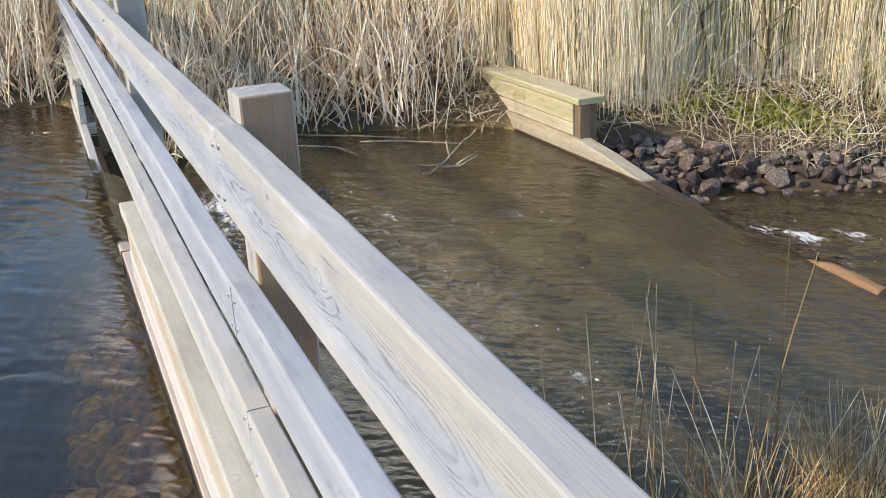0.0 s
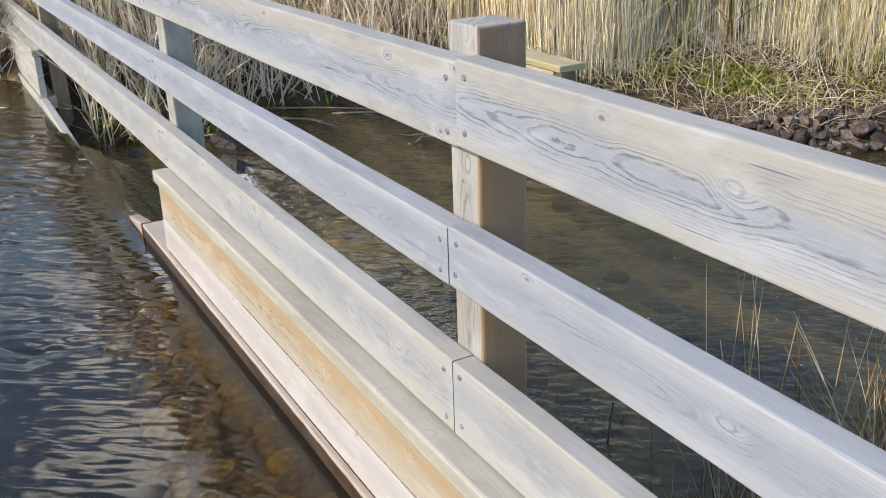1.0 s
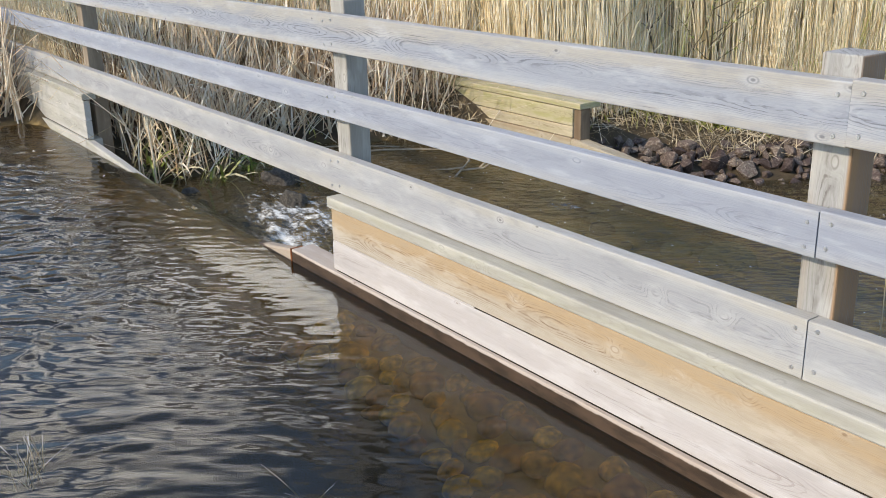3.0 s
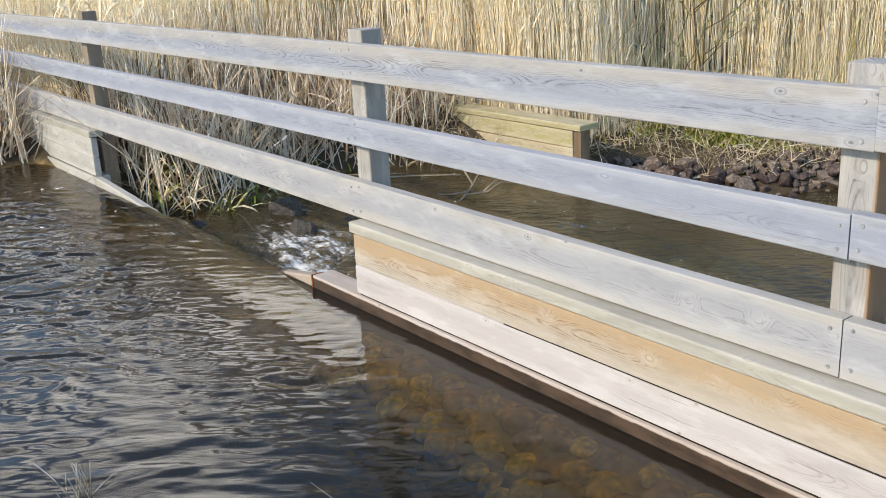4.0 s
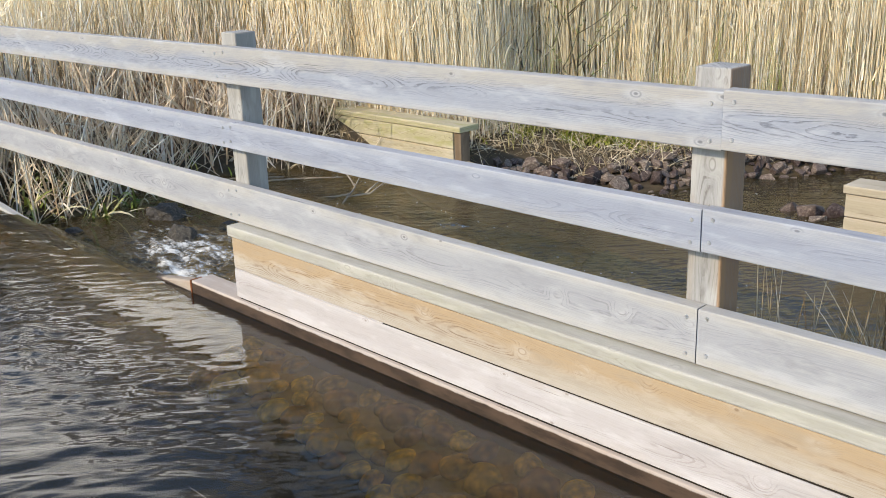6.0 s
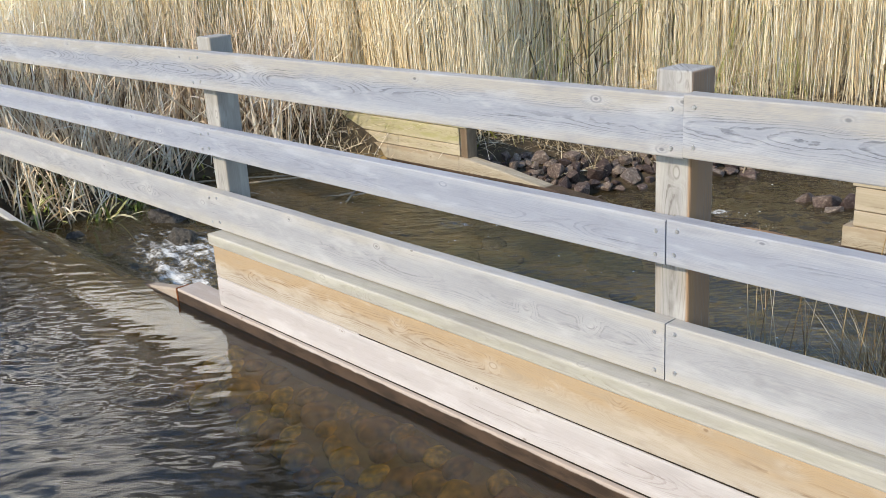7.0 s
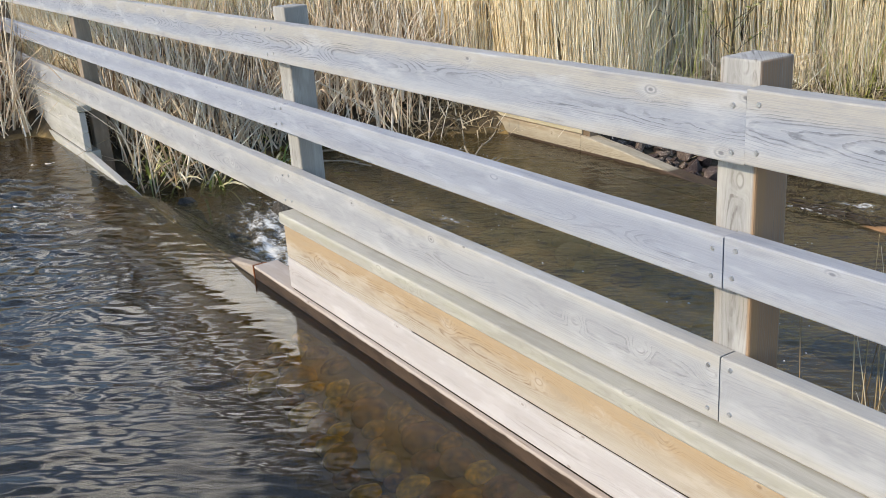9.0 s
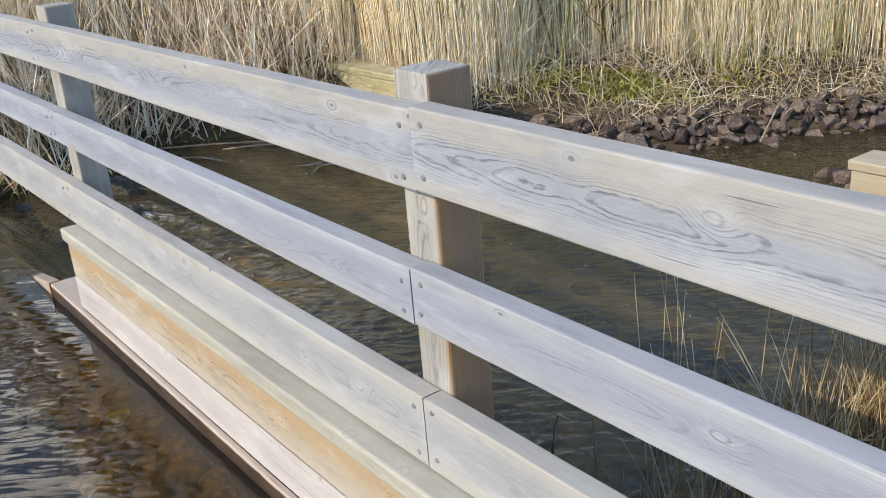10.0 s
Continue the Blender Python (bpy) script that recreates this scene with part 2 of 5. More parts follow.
        col = mix_n(n, l, mathn(n, l, "MULTIPLY", kept, 0.85), col, brown_and_shade)
    if green:
        gr = noise_n(n, l, vec(4.5, 16.0, 11.0), 1.0, 5.0, 0.65)
        col = mix_n(n, l, mathn(n, l, "MULTIPLY", step(gr, 0.44, 0.64), green), col, (0.30, 0.31, 0.08))
    # pale, worn knots with a dark rim; some have a dark heart
    halo = tuple(min(q * 1.18, 0.85) for q in light)
    col = mix_n(n, l, mathn(n, l, "MULTIPLY", near, mathn(n, l, "MULTIPLY", step(blot, 0.36, 0.66), 0.55)), col, halo)
    rim_k = mathn(n, l, "SUBTRACT", knot, step(vo.outputs["Distance"], 0.040, 0.072, 1.0, 0.0))
    rim_k = mathn(n, l, "MULTIPLY", mathn(n, l, "MAXIMUM", rim_k, 0.0), has)
    col = mix_n(n, l, mathn(n, l, "MULTIPLY", mathn(n, l, "MULTIPLY", rim_k, step(blot, 0.42, 0.62)), 0.6), col, dark)
    hearted = mathn(n, l, "MULTIPLY", core, mathn(n, l, "GREATER_THAN", kc.outputs[1], 0.55))
    col = mix_n(n, l, mathn(n, l, "MULTIPLY", hearted, 0.6), col, dark)
    # checks: short dark splits along the grain
    ck = noise_n(n, l, vec(2.2, 150.0, 60.0), 1.0, 1.0)
    split = mathn(n, l, "MULTIPLY", step(ck, 0.735, 0.765), step(blot, 0.40, 0.55))
    col = mix_n(n, l, mathn(n, l, "MULTIPLY", split, 0.5), col, dark)
    b.inputs["Roughness"].default_value = rough
    b.inputs["Specular IOR Level"].default_value = gloss
    if wet_line is not None:
        edge = mathn(n, l, "ADD", sep.outputs[2], mathn(n, l, "MULTIPLY", mathn(n, l, "SUBTRACT", noise_n(n, l, vec(14.0, 0.0, 0.0), 1.0, 5.0, 0.7), 0.5), 0.016))
        soak = step(edge, wet_line - 0.003, wet_line + 0.003, 1.0, 0.0)
        col = mix_n(n, l, soak, col, mix_n(n, l, step(blot, 0.4, 0.65), (0.085, 0.056, 0.040), (0.045, 0.031, 0.023)))
        l.new(mathn(n, l, "SUBTRACT", rough, mathn(n, l, "MULTIPLY", soak, 0.4)), b.inputs["Roughness"])
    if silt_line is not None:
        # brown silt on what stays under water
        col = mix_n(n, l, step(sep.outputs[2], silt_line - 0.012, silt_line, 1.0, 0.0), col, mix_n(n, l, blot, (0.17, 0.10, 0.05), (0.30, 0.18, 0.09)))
    l.new(col, b.inputs["Base Color"])
    h = mathn(n, l, "ADD", mathn(n, l, "MULTIPLY", late, 0.5), mathn(n, l, "MULTIPLY", fine, 0.45))
    h = mathn(n, l, "SUBTRACT", h, mathn(n, l, "ADD", mathn(n, l, "MULTIPLY", split, 1.2), mathn(n, l, "MULTIPLY", core, 0.4)))
    bump_n(n, l, h, 0.6, 0.0015, b)
    return m


def rough_mat(name, stops, scale, rough=0.9, bump=0.01, detail=6.0, spec=0.3, second=None, second_scale=2.0, per_piece=0.0, wet=0.0):
    m, n, l, b = nodes_of(name)
    tc = n.new("ShaderNodeTexCoord")
    f = noise_n(n, l, tc.outputs["Object"], scale, detail, 0.65)
    col = ramp_n(n, l, f, stops)
    if second:
        f2 = noise_n(n, l, tc.outputs["Object"], second_scale, 3.0, 0.5)
        r2 = n.new("ShaderNodeMapRange")
        r2.inputs[1].default_value, r2.inputs[2].default_value = 0.42, 0.62
        l.new(f2, r2.inputs[0])
        col = mix_n(n, l, r2.outputs[0], col, second)
    if per_piece:
        oi = n.new("ShaderNodeObjectInfo")
        hs = n.new("ShaderNodeHueSaturation")
        l.new(mathn(n, l, "ADD", 1.0 - per_piece, mathn(n, l, "MULTIPLY", oi.outputs["Random"], 2.0 * per_piece)), hs.inputs["Value"])
        l.new(mathn(n, l, "ADD", 0.475, mathn(n, l, "MULTIPLY", oi.outputs["Random"], 0.05)), hs.inputs["Hue"])
        l.new(col, hs.inputs["Color"])
        col = hs.outputs["Color"]
    l.new(col, b.inputs["Base Color"])
    b.inputs["Roughness"].default_value = rough
    b.inputs["Specular IOR Level"].default_value = spec
    if wet:
        b.inputs["Coat Weight"].default_value, b.inputs["Coat Roughness"].default_value = wet, 0.15
    if bump:
        bump_n(n, l, f, 0.7, bump, b)
    return m


def straw(name, stops, spread=0.25, rough=0.6):
    """Stalks and blades: each one its own tone, with streaks along it."""
    m, n, l, b = nodes_of(name)
    geo, tc = n.new("ShaderNodeNewGeometry"), n.new("ShaderNodeTexCoord")
    col = ramp_n(n, l, geo.outputs["Random Per Island"], stops)
    mp = n.new("ShaderNodeMapping")
    mp.inputs["Scale"].default_value = (30, 30, 4)
    l.new(tc.outputs["Object"], mp.inputs["Vector"])
    f = noise_n(n, l, mp.outputs["Vector"], 1.0, 3.0)
    hs = n.new("ShaderNodeHueSaturation")
    l.new(mathn(n, l, "ADD", 1.0 - spread, mathn(n, l, "MULTIPLY", f, 2.0 * spread)), hs.inputs["Value"])
    l.new(col, hs.inputs["Color"])
    l.new(hs.outputs["Color"], b.inputs["Base Color"])
    b.inputs["Roughness"].default_value = rough
    b.inputs["Specular IOR Level"].default_value = 0.3
    return m


M_RAIL = wood("weathered_rail_wood", (0.42, 0.438, 0.48), (0.30, 0.33, 0.40), (0.06, 0.07, 0.09), warm=(0.455, 0.415, 0.355), warm_amount=0.6, contrast=1.05, pitch=0.0044, arch=-0.06, beige=(0.40, 0.385, 0.365))
M_RAILBLUE = wood("bluish_rail_wood", (0.375, 0.40, 0.465), (0.285, 0.315, 0.39), (0.075, 0.085, 0.11), warm=(0.42, 0.41, 0.40), warm_amount=0.4, contrast=0.42)
M_RAILPALE = wood("pale_rail_wood", (0.43, 0.432, 0.445), (0.335, 0.345, 0.375), (0.075, 0.075, 0.08), warm=(0.46, 0.43, 0.375), warm_amount=0.6, contrast=0.6)
M_POST = wood("weathered_post_wood", (0.43, 0.43, 0.43), (0.32, 0.315, 0.31), (0.075, 0.06, 0.05), axis="Z", warm=(0.40, 0.34, 0.28), warm_amount=0.5, wide=0.095, thick=0.09, pitch=0.0075, brown_and_shade=(0.36, 0.22, 0.125), contrast=1.3, floor=0.8, arch=-0.1)
M_POSTGREY = wood("grey_post_wood", (0.45, 0.44, 0.425), (0.34, 0.33, 0.315), (0.075, 0.07, 0.065), axis="Z", warm=(0.30, 0.27, 0.24), warm_amount=0.5, wide=0.095, thick=0.09, pitch=0.007, contrast=0.7, floor=0.6)
M_POSTBROWN = wood("brown_post_wood", (0.36, 0.30, 0.24), (0.24, 0.19, 0.145), (0.06, 0.045, 0.035), axis="Z", warm=(0.20, 0.15, 0.11), warm_amount=0.5, wide=0.095, thick=0.09, pitch=0.007, contrast=0.9)
M_CAP = wood("cap_board_wood", (0.475, 0.46, 0.425), (0.385, 0.37, 0.33), (0.17, 0.155, 0.13), green=0.09, wide=0.05, contrast=0.5)
M_GREY = wood("grey_plank_wood", (0.52, 0.515, 0.50), (0.43, 0.42, 0.40), (0.16, 0.15, 0.14), green=0.06, wide=0.12)
M_ORANGE = wood("fresh_plank_wood", (0.47, 0.425, 0.375), (0.44, 0.375, 0.30), (0.17, 0.095, 0.045), contrast=1.35, wide=0.12, top_stain=(0.43, 0.31, 0.19))
M_PALE = wood("bleached_plank_wood", (0.53, 0.51, 0.515), (0.465, 0.43, 0.43), (0.20, 0.15, 0.125), warm=(0.48, 0.42, 0.36), warm_amount=0.25, contrast=0.6, wide=0.12)
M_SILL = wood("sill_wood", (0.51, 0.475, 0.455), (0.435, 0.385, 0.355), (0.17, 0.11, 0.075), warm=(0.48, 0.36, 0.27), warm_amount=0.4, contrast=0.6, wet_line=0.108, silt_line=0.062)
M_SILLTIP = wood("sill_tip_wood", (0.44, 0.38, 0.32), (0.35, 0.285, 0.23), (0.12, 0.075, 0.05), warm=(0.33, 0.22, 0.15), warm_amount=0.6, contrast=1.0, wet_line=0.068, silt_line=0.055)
M_SILLGREY = wood("grey_sill_wood", (0.50, 0.49, 0.47), (0.41, 0.395, 0.37), (0.15, 0.12, 0.09), green=0.10, contrast=0.6, wet_line=0.045)
M_SUNK = wood("sunken_plank_wood", (0.26, 0.16, 0.09), (0.19, 0.115, 0.065), (0.07, 0.042, 0.025), rough=0.6)
M_WETWOOD = wood("wet_dark_wood", (0.12, 0.075, 0.045), (0.08, 0.05, 0.03), (0.03, 0.02, 0.012), rough=0.35, gloss=0.5)
M_ALGAEPALE = wood("lower_algae_plank_wood", (0.56, 0.50, 0.38), (0.47, 0.41, 0.30), (0.17, 0.13, 0.08), green=0.15, warm=(0.54, 0.44, 0.30), warm_amount=0.5, wide=0.12)
M_ALGAE = wood("algae_plank_wood", (0.54, 0.49, 0.34), (0.45, 0.41, 0.26), (0.14, 0.11, 0.06), green=0.42, warm=(0.54, 0.47, 0.36), warm_amount=0.5, wide=0.12)
M_FARSILL = wood("far_sill_wood", (0.50, 0.45, 0.36), (0.38, 0.33, 0.25), (0.14, 0.10, 0.06), warm=(0.36, 0.26, 0.16), warm_amount=0.6, wet_line=-0.165)
M_REDLOG = wood("wet_orange_wood", (0.34, 0.19, 0.085), (0.19, 0.095, 0.042), (0.05, 0.028, 0.014), rough=0.4, gloss=0.5, contrast=1.4)
M_CREAM = wood("cream_plank_wood", (0.52, 0.46, 0.36), (0.44, 0.38, 0.28), (0.16, 0.11, 0.07), warm=(0.50, 0.42, 0.32), warm_amount=0.5, contrast=0.6, wide=0.12)
M_ENDGRAIN = wood("dark_post_wood", (0.26, 0.19, 0.13), (0.17, 0.12, 0.08), (0.06, 0.04, 0.025), axis="Z", wide=0.09)
M_RUST = rough_mat("rusty_iron", [(0.3, (0.10, 0.03, 0.012)), (0.6, (0.25, 0.085, 0.03)), (0.8, (0.36, 0.16, 0.07))], 60.0, rough=0.85, bump=0.001)
M_GAPDARK = rough_mat("gap_shade", [(0.3, (0.012, 0.010, 0.008)), (0.7, (0.035, 0.028, 0.02))], 80.0, bump=0.001)
M_STEEL = nodes_of("zinc_screw")
M_STEEL[3].inputs["Metallic"].default_value, M_STEEL[3].inputs["Roughness"].default_value = 0.9, 0.45
M_STEEL[3].inputs["Base Color"].default_value = (0.55, 0.55, 0.56, 1)
M_STEEL = M_STEEL[0]
def ground_mat():
    m, n, l, b = nodes_of("bank_soil")
    tc, at = n.new("ShaderNodeTexCoord"), n.new("ShaderNodeAttribute")
    at.attribute_name = "bed"
    f = noise_n(n, l, tc.outputs["Object"], 14.0, 6.0, 0.65)
    g = noise_n(n, l, tc.outputs["Object"], 2.6, 4.0, 0.6)
    land = ramp_n(n, l, f, [(0.3, (0.032, 0.023, 0.015)), (0.55, (0.075, 0.056, 0.034)), (0.75, (0.16, 0.12, 0.075))])
    land = mix_n(n, l, ramp_n(n, l, g, [(0.45, (0, 0, 0)), (0.62, (0.6, 0.6, 0.6))]), land, (0.10, 0.075, 0.045))
    bed = ramp_n(n, l, f, [(0.3, (0.22, 0.15, 0.05)), (0.55, (0.42, 0.28, 0.10)), (0.75, (0.58, 0.42, 0.18))])
    bed = mix_n(n, l, ramp_n(n, l, g, [(0.50, (0, 0, 0)), (0.66, (0.8, 0.8, 0.8))]), bed, (0.62, 0.36, 0.10))
    k = noise_n(n, l, tc.outputs["Object"], 6.5, 2.0, 0.5)
    bed = mix_n(n, l, ramp_n(n, l, k, [(0.42, (0.6, 0.6, 0.6)), (0.56, (0, 0, 0))]), bed, (0.24, 0.165, 0.06))
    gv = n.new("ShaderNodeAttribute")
    gv.attribute_name = "gravel_depth_tone"
    # past the amber gravel, near-black colour stands for light lost in deep water
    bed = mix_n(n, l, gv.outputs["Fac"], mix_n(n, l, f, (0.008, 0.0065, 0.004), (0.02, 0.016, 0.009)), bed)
    l.new(mix_n(n, l, at.outputs["Fac"], land, bed), b.inputs["Base Color"])
    b.inputs["Roughness"].default_value = 0.9
    bump_n(n, l, f, 0.7, 0.02, b)
    return m


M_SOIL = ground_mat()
M_STONE = rough_mat("riprap_stone", [(0.28, (0.045, 0.034, 0.029)), (0.5, (0.15, 0.115, 0.098)), (0.72, (0.38, 0.31, 0.265))], 5.0, rough=0.65, bump=0.006, detail=4.0, spec=0.4, per_piece=0.6, second=(0.085, 0.056, 0.05), second_scale=6.0)
M_WETSTONE = rough_mat("wet_dark_stone", [(0.3, (0.02, 0.018, 0.017)), (0.55, (0.075, 0.068, 0.062)), (0.75, (0.20, 0.18, 0.16))], 9.0, rough=0.45, bump=0.02, spec=0.5, per_piece=0.2)
M_BEDSTONE = rough_mat("silted_bed_stone", [(0.3, (0.12, 0.09, 0.05)), (0.55, (0.26, 0.19, 0.10)), (0.8, (0.42, 0.32, 0.18))], 10.0, bump=0.004, per_piece=0.45)
M_COBBLE = rough_mat("stream_cobble", [(0.35, (0.23, 0.16, 0.05)), (0.52, (0.44, 0.28, 0.07)), (0.68, (0.68, 0.41, 0.095))], 1.2, rough=0.8, bump=0.0, detail=2.0, per_piece=0.5)
M_REED = straw("dry_reed", [(0.0, (0.74, 0.56, 0.33)), (0.25, (0.93, 0.78, 0.52)), (0.6, (0.97, 0.87, 0.66)), (1.0, (0.97, 0.93, 0.81))])
M_REEDOLD = straw("old_reed", [(0.0, (0.28, 0.21, 0.12)), (0.4, (0.48, 0.38, 0.24)), (0.75, (0.66, 0.56, 0.40)), (1.0, (0.80, 0.73, 0.60))])
M_REEDPALE = straw("bleached_reed", [(0.0, (0.56, 0.41, 0.27)), (0.25, (0.84, 0.67, 0.50)), (0.55, (0.95, 0.84, 0.69)), (1.0, (0.97, 0.94, 0.87))])
M_MACE = straw("bleached_reed_mace", [(0.0, (0.52, 0.41, 0.28)), (0.5, (0.72, 0.61, 0.46)), (1.0, (0.88, 0.80, 0.67))], spread=0.4)
M_SHOOT = straw("young_shoot", [(0.0, (0.26, 0.29, 0.07)), (0.5, (0.48, 0.47, 0.16)), (1.0, (0.68, 0.62, 0.34))])
# the dark end of the range stands for shade deep in the stand
M_STUBBLE = straw("reed_stubble", [(0.0, (0.07, 0.044, 0.025)), (0.5, (0.26, 0.175, 0.105)), (0.8, (0.46, 0.33, 0.21)), (1.0, (0.62, 0.49, 0.34))])
M_GREEN = straw("green_leaf", [(0.0, (0.10, 0.15, 0.03)), (0.4, (0.24, 0.29, 0.07)), (0.7, (0.48, 0.46, 0.22)), (1.0, (0.70, 0.63, 0.44))])
M_MOSS = straw("bank_herb", [(0.0, (0.09, 0.12, 0.02)), (0.5, (0.30, 0.34, 0.05)), (0.8, (0.46, 0.46, 0.10)), (1.0, (0.55, 0.48, 0.22))])
M_TUFT = straw("dry_grass", [(0.0, (0.14, 0.085, 0.04)), (0.35, (0.40, 0.27, 0.13)), (0.7, (0.64, 0.50, 0.29)), (1.0, (0.80, 0.70, 0.52))])
M_BARK = rough_mat("willow_bark", [(0.3, (0.045, 0.037, 0.022)), (0.7, (0.13, 0.11, 0.065))], 30.0, bump=0.002)
M_DARKTWIG = rough_mat("rotten_twig", [(0.3, (0.022, 0.018, 0.014)), (0.7, (0.085, 0.066, 0.05))], 30.0, rough=0.6, bump=0.002)
M_TWIG = rough_mat("drift_twig", [(0.3, (0.22, 0.17, 0.12)), (0.7, (0.45, 0.38, 0.28))], 30.0, bump=0.002)


def water_mat(name, tint, murk, murk_colour, ripple, bump_scale, strength, foam_scale, ior):
    """Clear brown water: a mirror by Fresnel over a tinted see-through, some murk, and foam where the mesh says the water breaks."""
    m, n, l, b = nodes_of(name)
    n.remove(b)
    out = n["Material Output"]
    tc = n.new("ShaderNodeTexCoord")
    mp = n.new("ShaderNodeMapping")
    mp.vector_type = "TEXTURE"
    mp.inputs["Scale"].default_value = ripple
    mp.inputs["Rotation"].default_value = (0, 0, radians(51))
    l.new(tc.outputs["Object"], mp.inputs["Vector"])
    f1 = noise_n(n, l, mp.outputs["Vector"], bump_scale, 1.5, 0.5)
    f2 = noise_n(n, l, mp.outputs["Vector"], bump_scale * 4.1, 2.0, 0.5)
    h = mathn(n, l, "ADD", f1, mathn(n, l, "MULTIPLY", f2, 0.04))
    bp = n.new("ShaderNodeBump")
    bp.inputs["Strength"].default_value, bp.inputs["Distance"].default_value = strength, 0.03
    l.new(h, bp.inputs["Height"])
    tr, df, gl = n.new("ShaderNodeBsdfTransparent"), n.new("ShaderNodeBsdfDiffuse"), n.new("ShaderNodeBsdfGlossy")
    tr.inputs["Color"].default_value = (*tint, 1)
    df.inputs["Color"].default_value = (*murk_colour, 1)
    gl.inputs["Roughness"].default_value = 0.02
    l.new(bp.outputs["Normal"], gl.inputs["Normal"])
    fr = n.new("ShaderNodeFresnel")
    fr.inputs["IOR"].default_value = ior
    l.new(bp.outputs["Normal"], fr.inputs["Normal"])
    m1, m2, m3 = n.new("ShaderNodeMixShader"), n.new("ShaderNodeMixShader"), n.new("ShaderNodeMixShader")
    m1.inputs[0].default_value = murk
    l.new(tr.outputs[0], m1.inputs[1])
    l.new(df.outputs[0], m1.inputs[2])
    l.new(fr.outputs[0], m2.inputs[0])
    l.new(m1.outputs[0], m2.inputs[1])
    l.new(gl.outputs[0], m2.inputs[2])
    # foam
    at = n.new("ShaderNodeAttribute")
    at.attribute_name = "foam"
    wv = n.new("ShaderNodeMapping")
    wv.inputs["Scale"].default_value = (1.0, 2.1, 1.5)
    l.new(tc.outputs["Object"], wv.inputs["Vector"])
    fa = noise_n(n, l, wv.outputs["Vector"], foam_scale, 5.0, 0.7)
    fb = noise_n(n, l, tc.outputs["Object"], foam_scale * 6.0, 2.0, 0.6)
    fs = mathn(n, l, "ADD", mathn(n, l, "ADD", mathn(n, l, "MULTIPLY", fa, 0.75), mathn(n, l, "MULTIPLY", fb, 0.25)), mathn(n, l, "MULTIPLY", at.outputs["Fac"], 0.36))
    fm = n.new("ShaderNodeMapRange")
    fm.interpolation_type = "SMOOTHSTEP"
    fm.inputs[1].default_value, fm.inputs[2].default_value = 0.73, 0.98
    l.new(fs, fm.inputs[0])
    fd = n.new("ShaderNodeBsdfDiffuse")
    fd.inputs["Color"].default_value = (0.80, 0.82, 0.82, 1)
    l.new(fm.outputs[0], m3.inputs[0])
    l.new(m2.outputs[0], m3.inputs[1])
    l.new(fd.outputs[0], m3.inputs[2])
    l.new(m3.outputs[0], out.inputs["Surface"])
    return m


M_WATER_UP = water_mat("pool_water", (0.96, 0.74, 0.28), 0.06, (0.17, 0.175, 0.165), (1.9, 0.62, 1.0), 14.0, 0.07, 6.0, 1.47)
M_WATER_MID = water_mat("stream_water", (0.92, 0.82, 0.57), 0.15, (0.31, 0.25, 0.15), (1.25, 0.7, 1.0), 17.0, 0.26, 7.0, 1.40)
M_FOAM = rough_mat("foam", [(0.2, (0.7, 0.72, 0.72)), (0.8, (0.85, 0.86, 0.86))], 40.0, rough=0.6, bump=0.004)

# ---- the ground: one sheet, with the stream's bed and banks ----
LEFT_Y = [-14, -2.5, -0.6, -0.1, 0.1, 0.35, 0.7, 1.4, 2.1, 2.7, 2.86, 2.98, 3.2, 3.9, 4.4, 4.9, 5.5, 7.0, 14, 40]
LEFT_X = [-9.5, -7.2, -6.3, -6.3, -5.0, -4.9, -4.85, -5.4, -5.0, -4.75, -4.55, -3.46, -3.21, -3.03, -2.71, -2.61, -2.16, -1.55, -0.15, 6.0]
RIGHT_Y = [-14, -4, -1.9, -1.0, -0.45, -0.1, 0.1, 0.6, 1.2, 1.45, 1.8, 2.6, 2.9, 3.6, 6, 14, 40]
RIGHT_X = [-4.5, -1.6, 0.1, 0.62, 0.85, 0.95, 0.15, 0.02, -0.12, -0.02, 0.2, 0.1, -0.2, 0.4, 1.3, 4.0, 12.0]


def level(y):
    return np.where(y < 0.05, Z_UP, np.where(y < Y_FAR + 0.05, Z_MID, Z_LOW))


def ground_z(x, y):
    x, y = np.asarray(x, dtype=float), np.asarray(y, dtype=float)
    wob = 0.10 * soft_noise(x, y, 1.6, 2.0)
    xl, xr = np.interp(y, LEFT_Y, LEFT_X), np.interp(y, RIGHT_Y, RIGHT_X)
    d = np.minimum(x - xl, xr - x) + wob * 0.5
    lev = level(y)
    depth = np.where(y < 0.05, 0.075 + 0.11 * np.clip((-y - 0.10) / 0.25, 0, 1) + 0.55 * np.clip((-y - 0.36) / 0.4, 0, 1), np.where(y < Y_FAR + 0.05, 0.30, 0.22))
    bed = lev - depth * (1 - np.exp(-np.maximum(d, 0) / 0.2)) + 0.02 * soft_noise(x, y, 5.0, 4.0)
    out = np.maximum(-d, 0)
    left = (x - xl) < (xr - x)
    top = np.where(left, 0.32, 0.20)
    reach = np.where(left, np.where(y > Y_FAR, 1.6, 0.75), 0.45)
    rise = lev + (top - lev) * (1 - np.exp(-out / reach)) + 0.05 * soft_noise(x, y, 2.3, 1.0) * np.minimum(out, 1.0)
    rise = rise + np.maximum(out - 6, 0) * 0.012
    return np.where(d > 0, bed, rise)


def axis_points(lo, hi, step, reach):
    mid = np.arange(lo, hi + step / 2, step)
    grow = np.cumsum(step * 1.22 ** np.arange(1, 46))
    grow = grow[grow < reach]
    return np.concatenate((lo - grow[::-1], mid, hi + grow))


